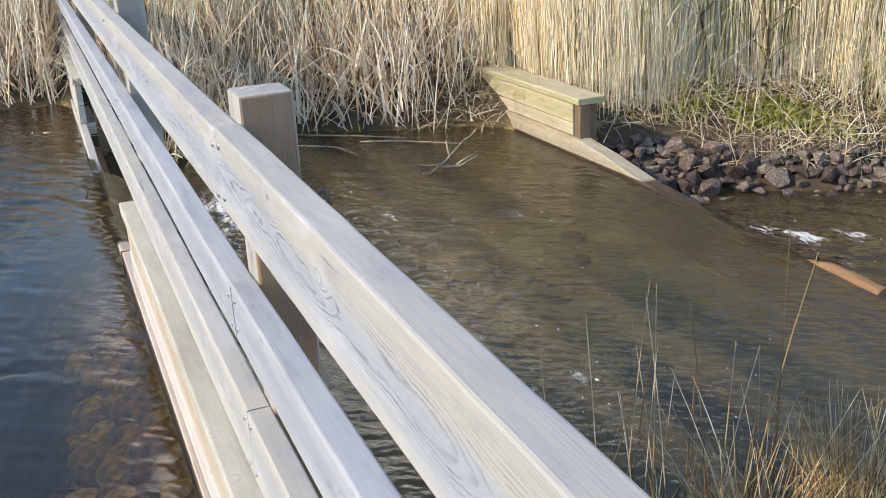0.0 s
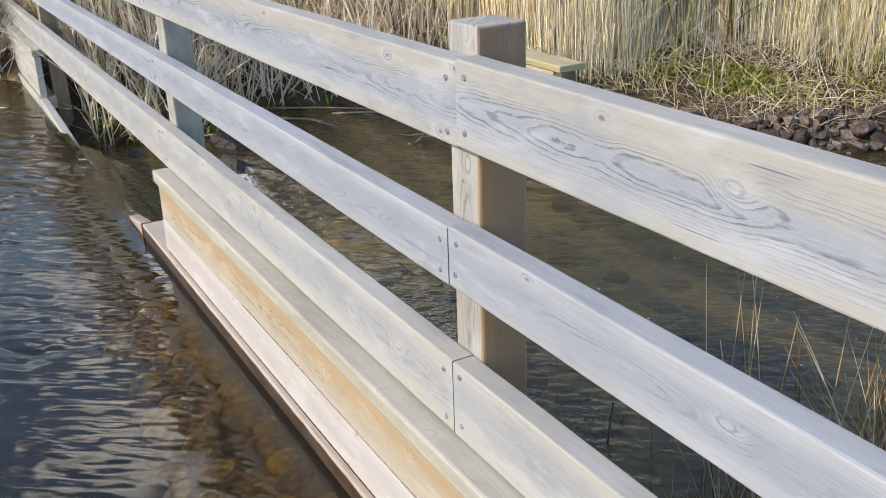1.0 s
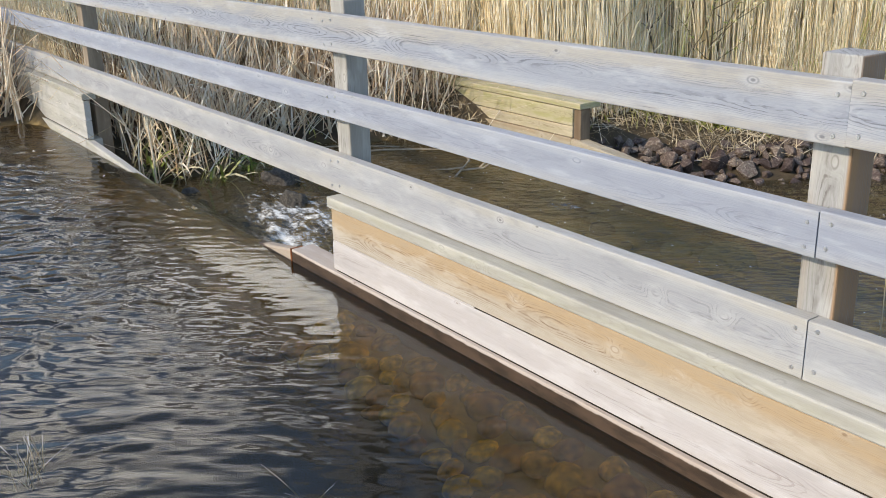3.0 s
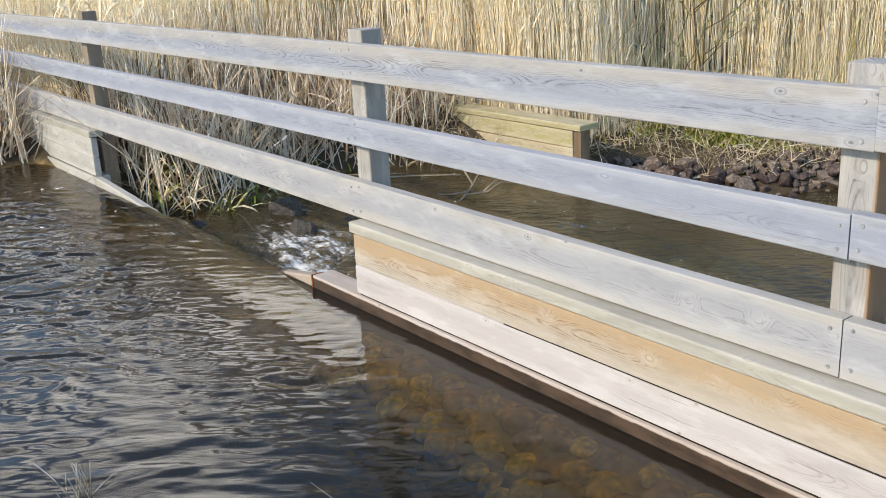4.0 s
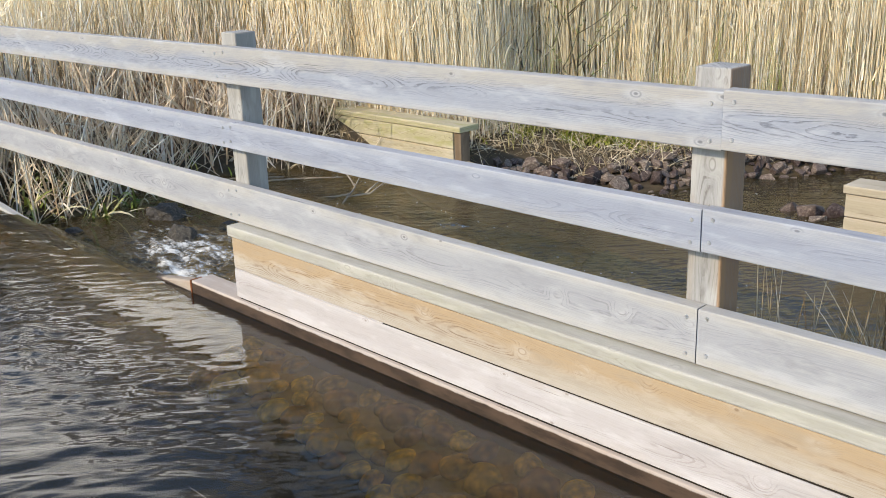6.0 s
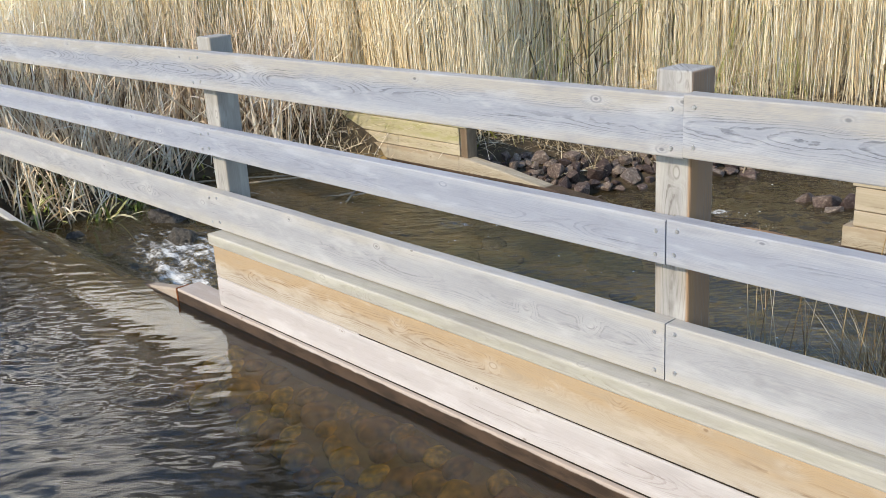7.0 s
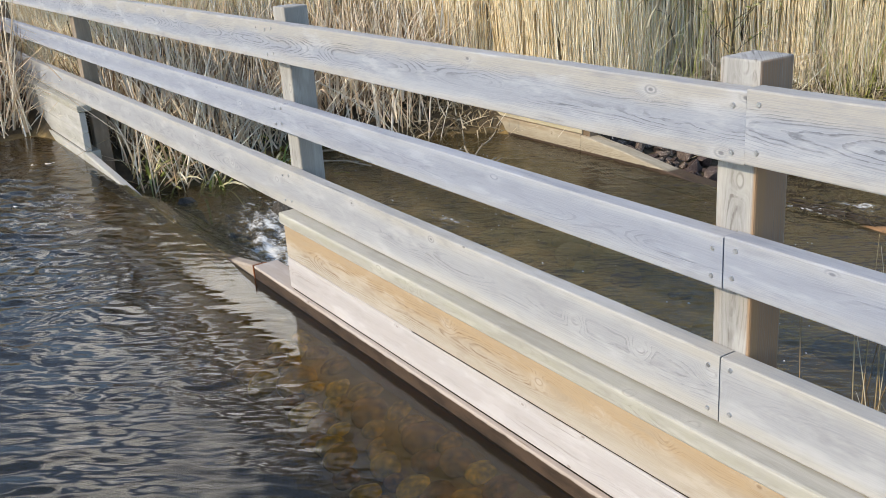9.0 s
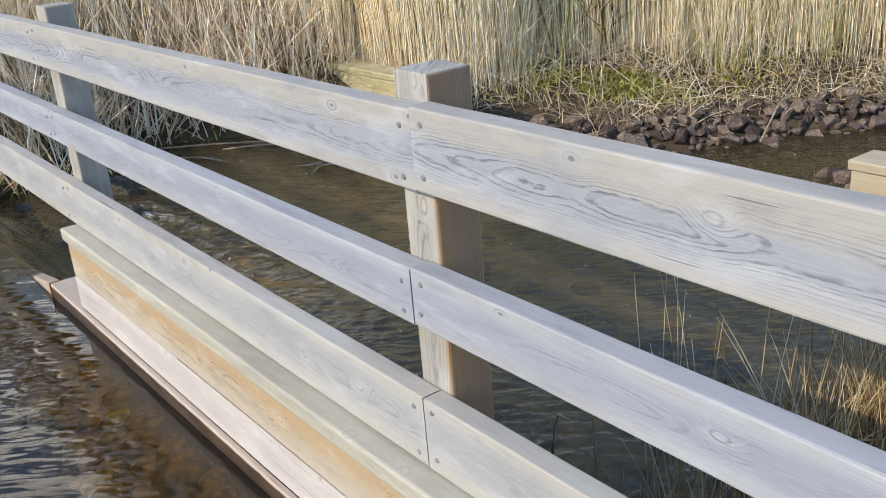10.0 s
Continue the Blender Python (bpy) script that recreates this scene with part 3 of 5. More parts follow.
def sheet(name, xs, ys, height, material, smooth=True):
    gx, gy = np.meshgrid(xs, ys)
    v = np.stack((gx, gy, height(gx, gy)), -1).reshape(-1, 3)
    nx, ny = len(xs), len(ys)
    i = (np.arange(ny - 1)[:, None] * nx + np.arange(nx - 1)[None, :]).ravel()
    return mesh_from(name, v, np.stack((i, i + 1, i + nx + 1, i + nx), -1), material, smooth)


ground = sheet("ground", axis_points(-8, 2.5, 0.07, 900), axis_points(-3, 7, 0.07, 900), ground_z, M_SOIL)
xy = np.empty(len(ground.data.vertices) * 3, dtype=np.float32)
ground.data.vertices.foreach_get("co", xy)
xy = xy.reshape(-1, 3)
bed_at = ground.data.attributes.new("bed", "FLOAT", "POINT")
bed_at.data.foreach_set("value", np.clip((level(xy[:, 1]) + 0.03 - xy[:, 2]) / 0.06, 0, 1).astype(np.float32))
# amber gravel against darkened deep bed; stream bed darker towards the right bank
gv_at = ground.data.attributes.new("gravel_depth_tone", "FLOAT", "POINT")
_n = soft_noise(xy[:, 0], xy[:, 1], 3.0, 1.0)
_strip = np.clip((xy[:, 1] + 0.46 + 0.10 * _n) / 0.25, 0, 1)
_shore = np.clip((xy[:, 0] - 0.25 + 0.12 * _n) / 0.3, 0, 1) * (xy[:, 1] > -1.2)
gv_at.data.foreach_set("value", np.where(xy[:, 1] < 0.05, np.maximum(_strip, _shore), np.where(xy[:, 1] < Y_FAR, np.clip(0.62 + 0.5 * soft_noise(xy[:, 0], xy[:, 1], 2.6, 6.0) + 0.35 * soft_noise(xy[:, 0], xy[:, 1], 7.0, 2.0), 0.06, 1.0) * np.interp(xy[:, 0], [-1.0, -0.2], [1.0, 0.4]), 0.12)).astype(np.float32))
tagged(ground, "dark wet soil of the stream bed and banks, with dead litter", "ground", kind="structure")

# ---- water ----
NOTCH_X = [-5.16, -4.62, -3.90, -3.55, -3.2, -2.80, -2.38, -2.04]
NOTCH_Z = [0.120, 0.088, 0.030, -0.035, -0.03, 0.045, 0.116, 0.122]
FAR_NOTCH_Z = [0.120, 0.088, 0.030, -0.035, -0.03, -0.01, 0.005, 0.122]     # the second sill rises later


def waves(x, y, seed, size, stretch=1.0):
    """Crossing trains of small ripples, stronger in patches."""
    wx, wy = x + 0.05 * soft_noise(x, y, 3.1, seed), y + 0.05 * soft_noise(x, y, 2.7, seed + 4)
    v = np.zeros_like(x, dtype=float)
    for i, (deg, wl_) in enumerate(((138, 0.125), (152, 0.088), (121, 0.072), (143, 0.060), (163, 0.052), (130, 0.046), (112, 0.066), (148, 0.040), (72, 0.11), (135, 0.22))):
        a = radians(deg)
        wl_ = wl_ * stretch
        # patches drawn out along the crests
        al, ac = wx * math.cos(a) + wy * math.sin(a), -wx * math.sin(a) + wy * math.cos(a)
        patch = np.clip(0.45 + 0.75 * soft_noise(al * 1.6, ac * 0.75, 1.9 + 0.35 * i, seed + 2.7 * i), 0, 1.3)
        v += (wl_ / 0.2 / stretch) ** 1.1 * patch * np.sin(6.2832 / wl_ * al + 3.2 * soft_noise(x, y, 1.3 + 0.5 * i, seed + i) + i)
    return size * 0.70 * v


def up_z(x, y):
    pull = np.exp(-((x + 3.35) / 0.62) ** 2)
    calm = 1 - 0.85 * np.exp(-((x + 2.5) / 0.75) ** 2 - ((y + 0.28) / 0.42) ** 2)
    return Z_UP + waves(x, y, 1.0, 0.0070, 1.5) * calm * np.interp(x, [-3.4, -1.5, -0.9], [1.3, 0.50, 0.25]) * np.interp(y, [-0.55, -0.2], [1.0, 0.3]) - 0.026 * pull * np.exp(np.minimum(y - 0.05, 0) / 0.2)


def mid_z(x, y):
    boil = np.exp(-((x + 3.35) / 0.9) ** 2 - ((y - 0.5) / 0.7) ** 2)
    pull = np.exp(-((x + 3.35 - X_FAR) / 0.62) ** 2) * np.exp(np.minimum(y - Y_FAR - 0.05, 0) / 0.28)
    return Z_MID + waves(x, y, 5.0, 0.0042) * np.interp(x, [-3.4, -1.6], [1.0, 0.42]) + boil * (0.020 * soft_noise(x, y, 13.0, 9.0) + 0.010 * soft_noise(x, y, 31.0, 5.0)) - 0.034 * pull


def low_z(x, y):
    boil = np.exp(-((x + 1.95) / 0.9) ** 2 - ((y - Y_FAR - 0.5) / 0.7) ** 2)
    return Z_LOW + waves(x, y, 8.0, 0.0040) + boil * 0.026 * soft_noise(x, y, 13.0, 2.0)


def give_foam(ob, field):
    """How much the water breaks, point by point."""
    co = np.empty(len(ob.data.vertices) * 3, dtype=np.float32)
    ob.data.vertices.foreach_get("co", co)
    co = co.reshape(-1, 3)
    at = ob.data.attributes.new("foam", "FLOAT", "POINT")
    at.data.foreach_set("value", np.ascontiguousarray(field(co[:, 0], co[:, 1]), dtype=np.float32))
    return ob


def spot(x, y, cx, cy, wx, wy):
    return np.exp(-((x - cx) / wx) ** 2 - ((y - cy) / wy) ** 2)


def foam_up(x, y):
    return 0.30 * spot(x, y, -5.9, -0.25, 0.6, 0.25)


def foam_mid(x, y):
    f = 0.70 * spot(x, y, -3.25, 0.40, 0.36, 0.09) + 0.56 * spot(x, y, -3.5, 0.62, 0.75, 0.34)
    f += 0.55 * spot(x, y, -2.84, 1.94, 0.22, 0.10) + 0.45 * spot(x, y, -3.1, 1.36, 0.35, 0.15) + 0.5 * spot(x, y, -1.02, 1.32, 0.12, 0.12) + 0.5 * spot(x, y, -0.5, 1.85, 0.25, 0.2)
    f += 0.42 * spot(x, y, -3.95, 0.75, 0.55, 0.45)
    return np.minimum(f + 0.22 * spot(x, y, -2.4, 1.4, 1.6, 0.9), 1.1)


def foam_low(x, y):
    f = 0.85 * spot(x, y, -2.48, 3.36, 0.16, 0.07) + 0.85 * spot(x, y, -2.32, 3.52, 0.16, 0.08) + 0.7 * spot(x, y, -2.15, 3.74, 0.2, 0.10) + 0.45 * spot(x, y, -2.0, 3.42, 0.45, 0.16)
    return np.minimum(f + 0.30 * spot(x, y, -1.7, 4.2, 1.0, 0.9), 1.1)


xs_up = np.concatenate((np.arange(-24, -7.5, 0.5), np.arange(-7.5, 1.3, 0.0115)))
ys_up = np.concatenate((np.arange(-24, -3.2, 0.5), np.arange(-3.2, -0.05, 0.0105), [-0.028]))
give_foam(tagged(sheet("water", xs_up, ys_up, up_z, M_WATER_UP), "calm brown pool water above the weir reflecting the sky", "water", kind="structure"), foam_up)
give_foam(tagged(sheet("water", np.arange(-5.9, 0.61, 0.016), np.arange(0.16, Y_FAR - 0.03, 0.0145), mid_z, M_WATER_MID),
                 "rippled brown stream water between the two weirs", "water", kind="structure"), foam_mid)
give_foam(tagged(sheet("water", np.concatenate((np.arange(-3.6, 0.5, 0.03), np.arange(0.5, 8, 0.2))), np.concatenate((np.arange(Y_FAR + 0.16, 6.5, 0.03), np.arange(6.5, 22, 0.3))), low_z, M_WATER_MID),
                 "rippled stream water below the second weir", "water", kind="structure"), foam_low)


def fall(name, dx, dy, z_low, surface, label):
    """The thin sheet that slides over the notch into the next pool."""
    xs = np.arange(-4.05, -2.66, 0.02)
    t = np.linspace(0, 1, 26)
    gx, gt = np.meshgrid(xs, t)
    gy = -0.03 + 0.42 * gt
    crest = surface(gx + dx, np.full_like(gx, -0.028 + dy))
    lip = crest - 0.045 * np.clip((gy + 0.03) / 0.10, 0, 1.6) ** 1.3
    k = np.clip((gy - 0.06) / 0.27, 0, 1)
    gz = np.maximum(lip * (1 - k ** 1.6) + (z_low - 0.01) * k ** 1.6, z_low - 0.012)
    gz = gz + 0.010 * soft_noise(gx * 2.2, gt * 0.4, 9.0, 3.0) * k
    v = np.stack((gx + dx, gy + dy, gz), -1).reshape(-1, 3)
    nx = len(xs)
    i = (np.arange(len(t) - 1)[:, None] * nx + np.arange(nx - 1)[None, :]).ravel()
    ob = mesh_from(name, v, np.stack((i, i + 1, i + nx + 1, i + nx), -1), M_WATER_MID, True)
    give_foam(ob, lambda x, y: 0.34 * np.clip((y - dy - 0.14) / 0.2, 0, 1) * (0.7 + 0.6 * soft_noise(x, y, 5.0, 4.0)))
    return tagged(ob, label, "water", kind="structure")


fall("water", 0, 0, Z_MID, up_z, "thin sheet of water sliding over the notched sill")
fall("water", X_FAR, Y_FAR, Z_LOW, mid_z, "thin sheet of water sliding over the second notched sill")


# ---- timber ----
def board(x0, x1, y0, y1, z0, z1, bevel=0.004, warp=0.0015, cuts=14, along=0, seed=0.0, all_round=False):
    """A sawn board with eased edges and a slight warp; along: the long axis."""
    bm = bmesh.new()
    bmesh.ops.create_cube(bm, size=1.0)
    for v in bm.verts:
        v.co = Vector(((x0 + x1) / 2 + v.co.x * (x1 - x0), (y0 + y1) / 2 + v.co.y * (y1 - y0), (z0 + z1) / 2 + v.co.z * (z1 - z0)))
    long_edges = [e for e in bm.edges if abs((e.verts[0].co - e.verts[1].co).normalized()[along]) > 0.9]
    if cuts:
        bmesh.ops.subdivide_edges(bm, edges=long_edges, cuts=cuts)
    sharp = [e for e in bm.edges if len(e.link_faces) == 2 and e.calc_face_angle(0) > 1.0 and (all_round or abs((e.verts[0].co - e.verts[1].co).normalized()[along]) > 0.9)]
    bmesh.ops.bevel(bm, geom=sharp, offset=bevel, segments=2, profile=0.5, affect="EDGES")
    for v in bm.verts:
        p = v.co[along]
        for a in range(3):
            if a != along:
                v.co[a] += warp * noise.noise(Vector((p * 1.3 + seed, a * 5.1 + seed, 0.3)))
                v.co[a] += 0.0007 * noise.noise(Vector((v.co.x * 11 + seed, v.co.y * 11, v.co.z * 11)))
    for f in bm.faces:
        f.smooth = True
    return bm


def sharp_normals(ob):
    ob.data.set_sharp_from_angle(angle=radians(20))
    return ob


BOARD_SEED = random.Random(3)


def timber(name, bm, material, parent, label=""):
    ob = sharp_normals(put_under(part(name, bm, material, parent, label), parent))
    at = ob.data.attributes.new("board", "FLOAT", "POINT")
    at.data.foreach_set("value", np.full(len(ob.data.vertices), BOARD_SEED.random(), dtype=np.float32))
    return ob


def screw(x, z, y, parent, tilt):
    bm = bmesh.new()
    bmesh.ops.create_cone(bm, cap_ends=True, segments=10, radius1=0.0058, radius2=0.0045, depth=0.003)
    bmesh.ops.create_cube(bm, size=1.0, matrix=Matrix.LocRotScale((0, 0, 0.0016), Euler((0, 0, tilt)), (0.005, 0.0014, 0.0006)))
    bmesh.ops.transform(bm, matrix=Matrix.Translation((x, y - 0.0012, z)) @ Matrix.Rotation(radians(90), 4, "X"), verts=bm.verts)
    return put_under(part("screw", bm, M_STEEL, parent, "zinc screw head"), parent)


P_X = [-0.010, -2.068, -5.27, -8.0, 2.05]
fence = thing("railing", (0, 0.045, -0.5), "weathered grey timber fence with three boards over the weir", "fence")
for i, px in enumerate(P_X):
    timber("post", board(px - 0.047, px + 0.047, 0.046, 0.140, -0.75, 1.155, bevel=0.005, along=2, cuts=10, seed=i * 3.1, all_round=True), (M_POST, M_POSTGREY, M_POSTBROWN, M_POSTBROWN, M_POST)[i], fence)
JOINTS = {"top": (0.970, 1.107, 0.046), "middle": (0.717, 0.824, 0.006), "bottom": (0.425, 0.573, 0.007)}
for k, (key, (za, zb, xj)) in enumerate(JOINTS.items()):
    boards = []
    gap = 0.0003 if key == "top" else 0.0016
    for j, (xa, xb) in enumerate(((-8.07, -5.2705), (-5.2695, xj - gap), (xj + gap, 2.12))):
        lift = 0.006 if (key == "top" and j == 2) else (0.004 if key == "middle" and j == 2 else 0.0)
        boards.append(timber("rail", board(xa, xb, 0.0, 0.045, za + lift * 0.5, zb + lift, seed=k * 11.3 + j * 4.7, cuts=26), (M_RAIL, M_RAILBLUE, M_RAILPALE)[k], fence))
    for px in P_X[:4]:
        jx = xj if px > -1 else px
        for sx in (-0.026, 0.026):
            for sz in (za + 0.026, zb - 0.024):
                on = 0 if px < -6 or (px < -5 and sx < 0) else (2 if px > -1 and sx > 0 else 1)
                screw(jx + sx + 0.004 * math.sin(sz * 70 + sx * 90), sz + 0.004 * math.sin(px * 9 + sx * 60), 0.0, boards[on], px * 7 + sz * 20)


def notch_sill(parent, dx, dy, dz, x_lo, x_hi, y0, y1, bottom, material, lift):
    """One sill plank between x_lo and x_hi whose top follows the shallow notch."""
    xs = [x_lo] + [x for x in NOTCH_X if x_lo < x < x_hi] + [x_hi]
    xs = sorted(set(xs + list(np.arange(x_lo + 0.08, x_hi, 0.08))))
    bm = bmesh.new()
    rows = []
    for x in xs:
        zt = float(np.interp(x, NOTCH_X, FAR_NOTCH_Z if lift else NOTCH_Z))
        zt += lift * min(max((zt - 0.06) / 0.05, 0.0), 1.0) + 0.003 * noise.noise(Vector((x * 5, dy, 1)))
        ring = [(y0, bottom), (y1, bottom), (y1, zt - 0.005), (y1 - 0.005, zt), (y0 + 0.008, zt), (y0, zt - 0.008)]
        rows.append([bm.verts.new((x + dx, y + dy, z + dz)) for y, z in ring])
    for a, b in zip(rows, rows[1:]):
        for i in range(6):
            bm.faces.new((a[i], b[i], b[(i + 1) % 6], a[(i + 1) % 6]))
    bm.faces.new(rows[0])
    bm.faces.new(rows[-1][::-1])
    bmesh.ops.recalc_face_normals(bm, faces=bm.faces)
    return timber("sill", bm, material, parent)


def weir(name, dx, dy, dz, label, mats, left_end, right_end, cap_back, right_start=-2.045, lift=0.0, seam=0.241, foot=None, butt=None, stop=-5.055):
    """A wall of two planks under a cap board on either side of a notched sill. foot: where the lower plank and the sill begin on one side; butt: where the upper plank is joined."""
    cap, uppers, lowers, sills = mats
    thick = 0.044 if lift else -0.003
    join = right_start - 0.05 if lift else -2.384
    th = thing(name, (-3.5 + dx, dy, -0.7 + dz), label, "weir")
    for side, (xa, xb) in enumerate(((left_end, stop), (right_start, right_end))):
        over = 0.078 if lift and side == 0 else 0.014
        ca, cb = (xa, xb + over) if side == 0 else (xa - over, xb)
        s = dx + side * 3.3
        timber("cap_board", board(ca + dx, cb + dx, -0.052 + dy, cap_back + dy, 0.376 + dz, 0.4195 + dz, bevel=0.006, warp=0.002, seed=s, cuts=22, all_round=True), cap[side], th, "weathered cap board with green algae")
        cuts = [xa, butt - 0.0015, butt + 0.0015, xb] if butt and side == 0 else [xa, xb]
        for k in range(0, len(cuts), 2):
            timber("plank", board(cuts[k] + dx, cuts[k + 1] + dx, -0.040 - 0.002 * k + dy, thick + dy, seam + 0.0022 + dz, 0.371 + dz, seed=s + 1 + k, cuts=22, warp=0.002), uppers[side], th)
        la = foot if foot and side == 0 else xa
        timber("plank", board(la + dx, xb + dx, -0.042 + dy, thick + dy, 0.1225 + lift + dz, seam - 0.0022 + dz, seed=s + 2, cuts=22, warp=0.002), lowers[side], th)
        # dark strips laid in the open joints stand for the shade inside them
        if not lift:
            tight = -1.15 if side else xb - 0.02
            timber("joint", board(tight + dx, xb - 0.02 + dx, -0.0375 + dy, -0.006 + dy, seam - 0.002 + dz, seam + 0.002 + dz, bevel=0.0005, warp=0, cuts=8), M_GAPDARK, th, "dark strip standing for the shaded open joint between planks") if side else None
            timber("joint", board(xa + 0.004 + dx, tight + dx, -0.0408 + dy, -0.006 + dy, seam - 0.0035 + dz, seam + 0.0035 + dz, bevel=0.0008, warp=0.0005, cuts=12), lowers[side], th, "tight pale joint between planks")
            timber("joint", board(xa + 0.02 + dx, xb - 0.02 + dx, -0.0405 + dy, -0.006 + dy, 0.1182 + dz, 0.1223 + dz, bevel=0.0005, warp=0, cuts=8), M_GAPDARK, th, "dark strip standing for the shaded gap between plank and sill")
        if side == 0:
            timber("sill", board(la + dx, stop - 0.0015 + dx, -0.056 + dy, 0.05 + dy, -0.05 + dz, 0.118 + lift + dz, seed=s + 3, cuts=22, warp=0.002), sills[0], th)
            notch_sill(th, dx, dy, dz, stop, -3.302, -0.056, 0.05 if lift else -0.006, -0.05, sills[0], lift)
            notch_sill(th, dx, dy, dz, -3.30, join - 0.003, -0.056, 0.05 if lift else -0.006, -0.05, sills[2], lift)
            if dz == 0:
                timber("iron_strap", board(-2.389, -2.379, -0.0595, 0.0, -0.05, 0.1195, bevel=0.001, warp=0, cuts=0, along=2), M_RUST, th, "rusty iron strap over the sill joint")
        else:
            timber("sill", board(join + 0.003 + dx, xb + dx, -0.056 + dy, 0.05 + dy, -0.05 + dz, 0.118 + lift + dz, seed=s + 3, cuts=26, warp=0.002), sills[1], th)
    if lift:
        timber("post", board(-5.0535 + dx, -4.988 + dx, -0.030 + dy, 0.050 + dy, -0.30 + dz, 0.3745 + dz, along=2, cuts=6, seed=4.4), M_ENDGRAIN, th, "dark stained square end post")
    for za, zb in ((-0.24, -0.054), (-0.62, -0.244)):
        timber("plank", board((foot or left_end) + dx, right_end + dx, -0.046 + dy, 0.05 + dy, za + dz, zb + dz, seed=dx + za, cuts=30, warp=0.002), M_SUNK, th, "submerged dark wet plank")
    if cap_back > 0.05:
        for px in (left_end + 0.3, -5.11, right_start + 0.055, right_end - 0.2):
            timber("post", board(px - 0.047 + dx, px + 0.047 + dx, 0.052 + dy, 0.140 + dy, -0.7 + dz, 0.372 + dz, along=2, cuts=6, seed=px), M_ENDGRAIN, th, "dark stained square post behind the planks")
    return th


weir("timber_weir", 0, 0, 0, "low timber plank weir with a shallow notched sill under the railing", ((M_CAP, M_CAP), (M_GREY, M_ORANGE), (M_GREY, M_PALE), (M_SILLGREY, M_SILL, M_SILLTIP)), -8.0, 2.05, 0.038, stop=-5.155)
weir("timber_weir", X_FAR + 0.12, Y_FAR, -DROP, "low timber plank weir stained with yellow green algae downstream", ((M_ALGAE, M_CREAM), (M_ALGAE, M_CREAM), (M_ALGAEPALE, M_CREAM), (M_FARSILL, M_FARSILL, M_WETWOOD)), -6.75, 0.6, 0.15, -2.19, 0.047, 0.250, -6.18, -6.05)


# ---- growth ----
def stalks(name, base, height, lean, width, material, segs=3, sides=3, power=1.5, taper=0.35):
    """Round stalks: base (n,3), height (n), lean (n,2) as the tip's offset, width (n)."""
    n = len(base)
    s = np.linspace(0, 1, segs + 1)
    ang = np.arange(sides) * 2 * np.pi / sides
    rot = rng.random(n) * 6.28
    cx = base[:, None, 0] + lean[:, None, 0] * s[None, :] ** power
    cy = base[:, None, 1] + lean[:, None, 1] * s[None, :] ** power
    cz = base[:, None, 2] + height[:, None] * s[None, :]
    r = 0.5 * width[:, None] * (1 - (1 - taper) * s[None, :])
    a = ang[None, None, :] + rot[:, None, None]
    v = np.stack((cx[:, :, None] + r[:, :, None] * np.cos(a), cy[:, :, None] + r[:, :, None] * np.sin(a), np.broadcast_to(cz[:, :, None], a.shape[:1] + (segs + 1, sides))), -1)
    v = v.reshape(-1, 3)
    k, j = np.meshgrid(np.arange(segs), np.arange(sides), indexing="ij")
    k, j = k.ravel(), j.ravel()
    q = np.stack((k * sides + j, k * sides + (j + 1) % sides, (k + 1) * sides + (j + 1) % sides, (k + 1) * sides + j), -1)
    f = (q[None] + (np.arange(n) * (segs + 1) * sides)[:, None, None]).reshape(-1, 4)
    return mesh_from(name, v, f, material, True)


def blades(name, base, length, heading, up, droop, width, material, segs=4):
    """Flat leaves: they leave base along heading and up, and droop towards the tip."""
    n = len(base)
    s = np.linspace(0, 1, segs + 1)
    d = np.stack((np.cos(heading), np.sin(heading)), -1)
    run = length[:, None] * s[None, :] * np.cos(up)[:, None]
    cz = base[:, None, 2] + length[:, None] * (s[None, :] * np.sin(up)[:, None] - droop[:, None] * s[None, :] ** 2.2)
    side = np.stack((-d[:, 1], d[:, 0]), -1)
    w = 0.5 * width[:, None] * np.sqrt(np.clip(1 - s[None, :] ** 1.6, 0.004, 1))
    c = base[:, None, :2] + d[:, None, :] * run[:, :, None]
    twist = (rng.random(n) - 0.5)[:, None] * 1.6
    va = np.concatenate((c + side[:, None] * w[:, :, None], (cz + w * twist)[:, :, None]), -1)
    vb = np.concatenate((c - side[:, None] * w[:, :, None], (cz - w * twist)[:, :, None]), -1)
    v = np.stack((va, vb), 2).reshape(-1, 3)
    k = np.arange(segs)
    q = np.stack((2 * k, 2 * k + 1, 2 * k + 3, 2 * k + 2), -1)
    f = (q[None] + (np.arange(n) * (segs + 1) * 2)[:, None, None]).reshape(-1, 4)
    return mesh_from(name, v, f, material, True)


def on_ground(x, y):
    return np.stack((x, y, ground_z(x, y) - 0.02), -1)


def left_bank(n, d0, d1, y0, y1, power=1.0):
    """Random places on the left bank, d0 to d1 metres from the water's edge."""
    y = y0 + (y1 - y0) * rng.random(n)
    d = d0 + (d1 - d0) * rng.random(n) ** power
    x = np.interp(y, LEFT_Y, LEFT_X) - d
    return x, y


def keep_clear(x, y):
    """Not inside the two weirs or the railing."""
    ok = ~((np.abs(y - 0.05) < 0.16) & (x > -8.1)) & ~((y > Y_FAR - 0.1) & (y < Y_FAR + 0.2) & (x > -4.85)) & ~((y > 1.6) & (y < Y_FAR) & (x > -4.72)) & ~((y > 2.45) & (y < Y_FAR + 0.2) & (x > -5.05))
    return ok


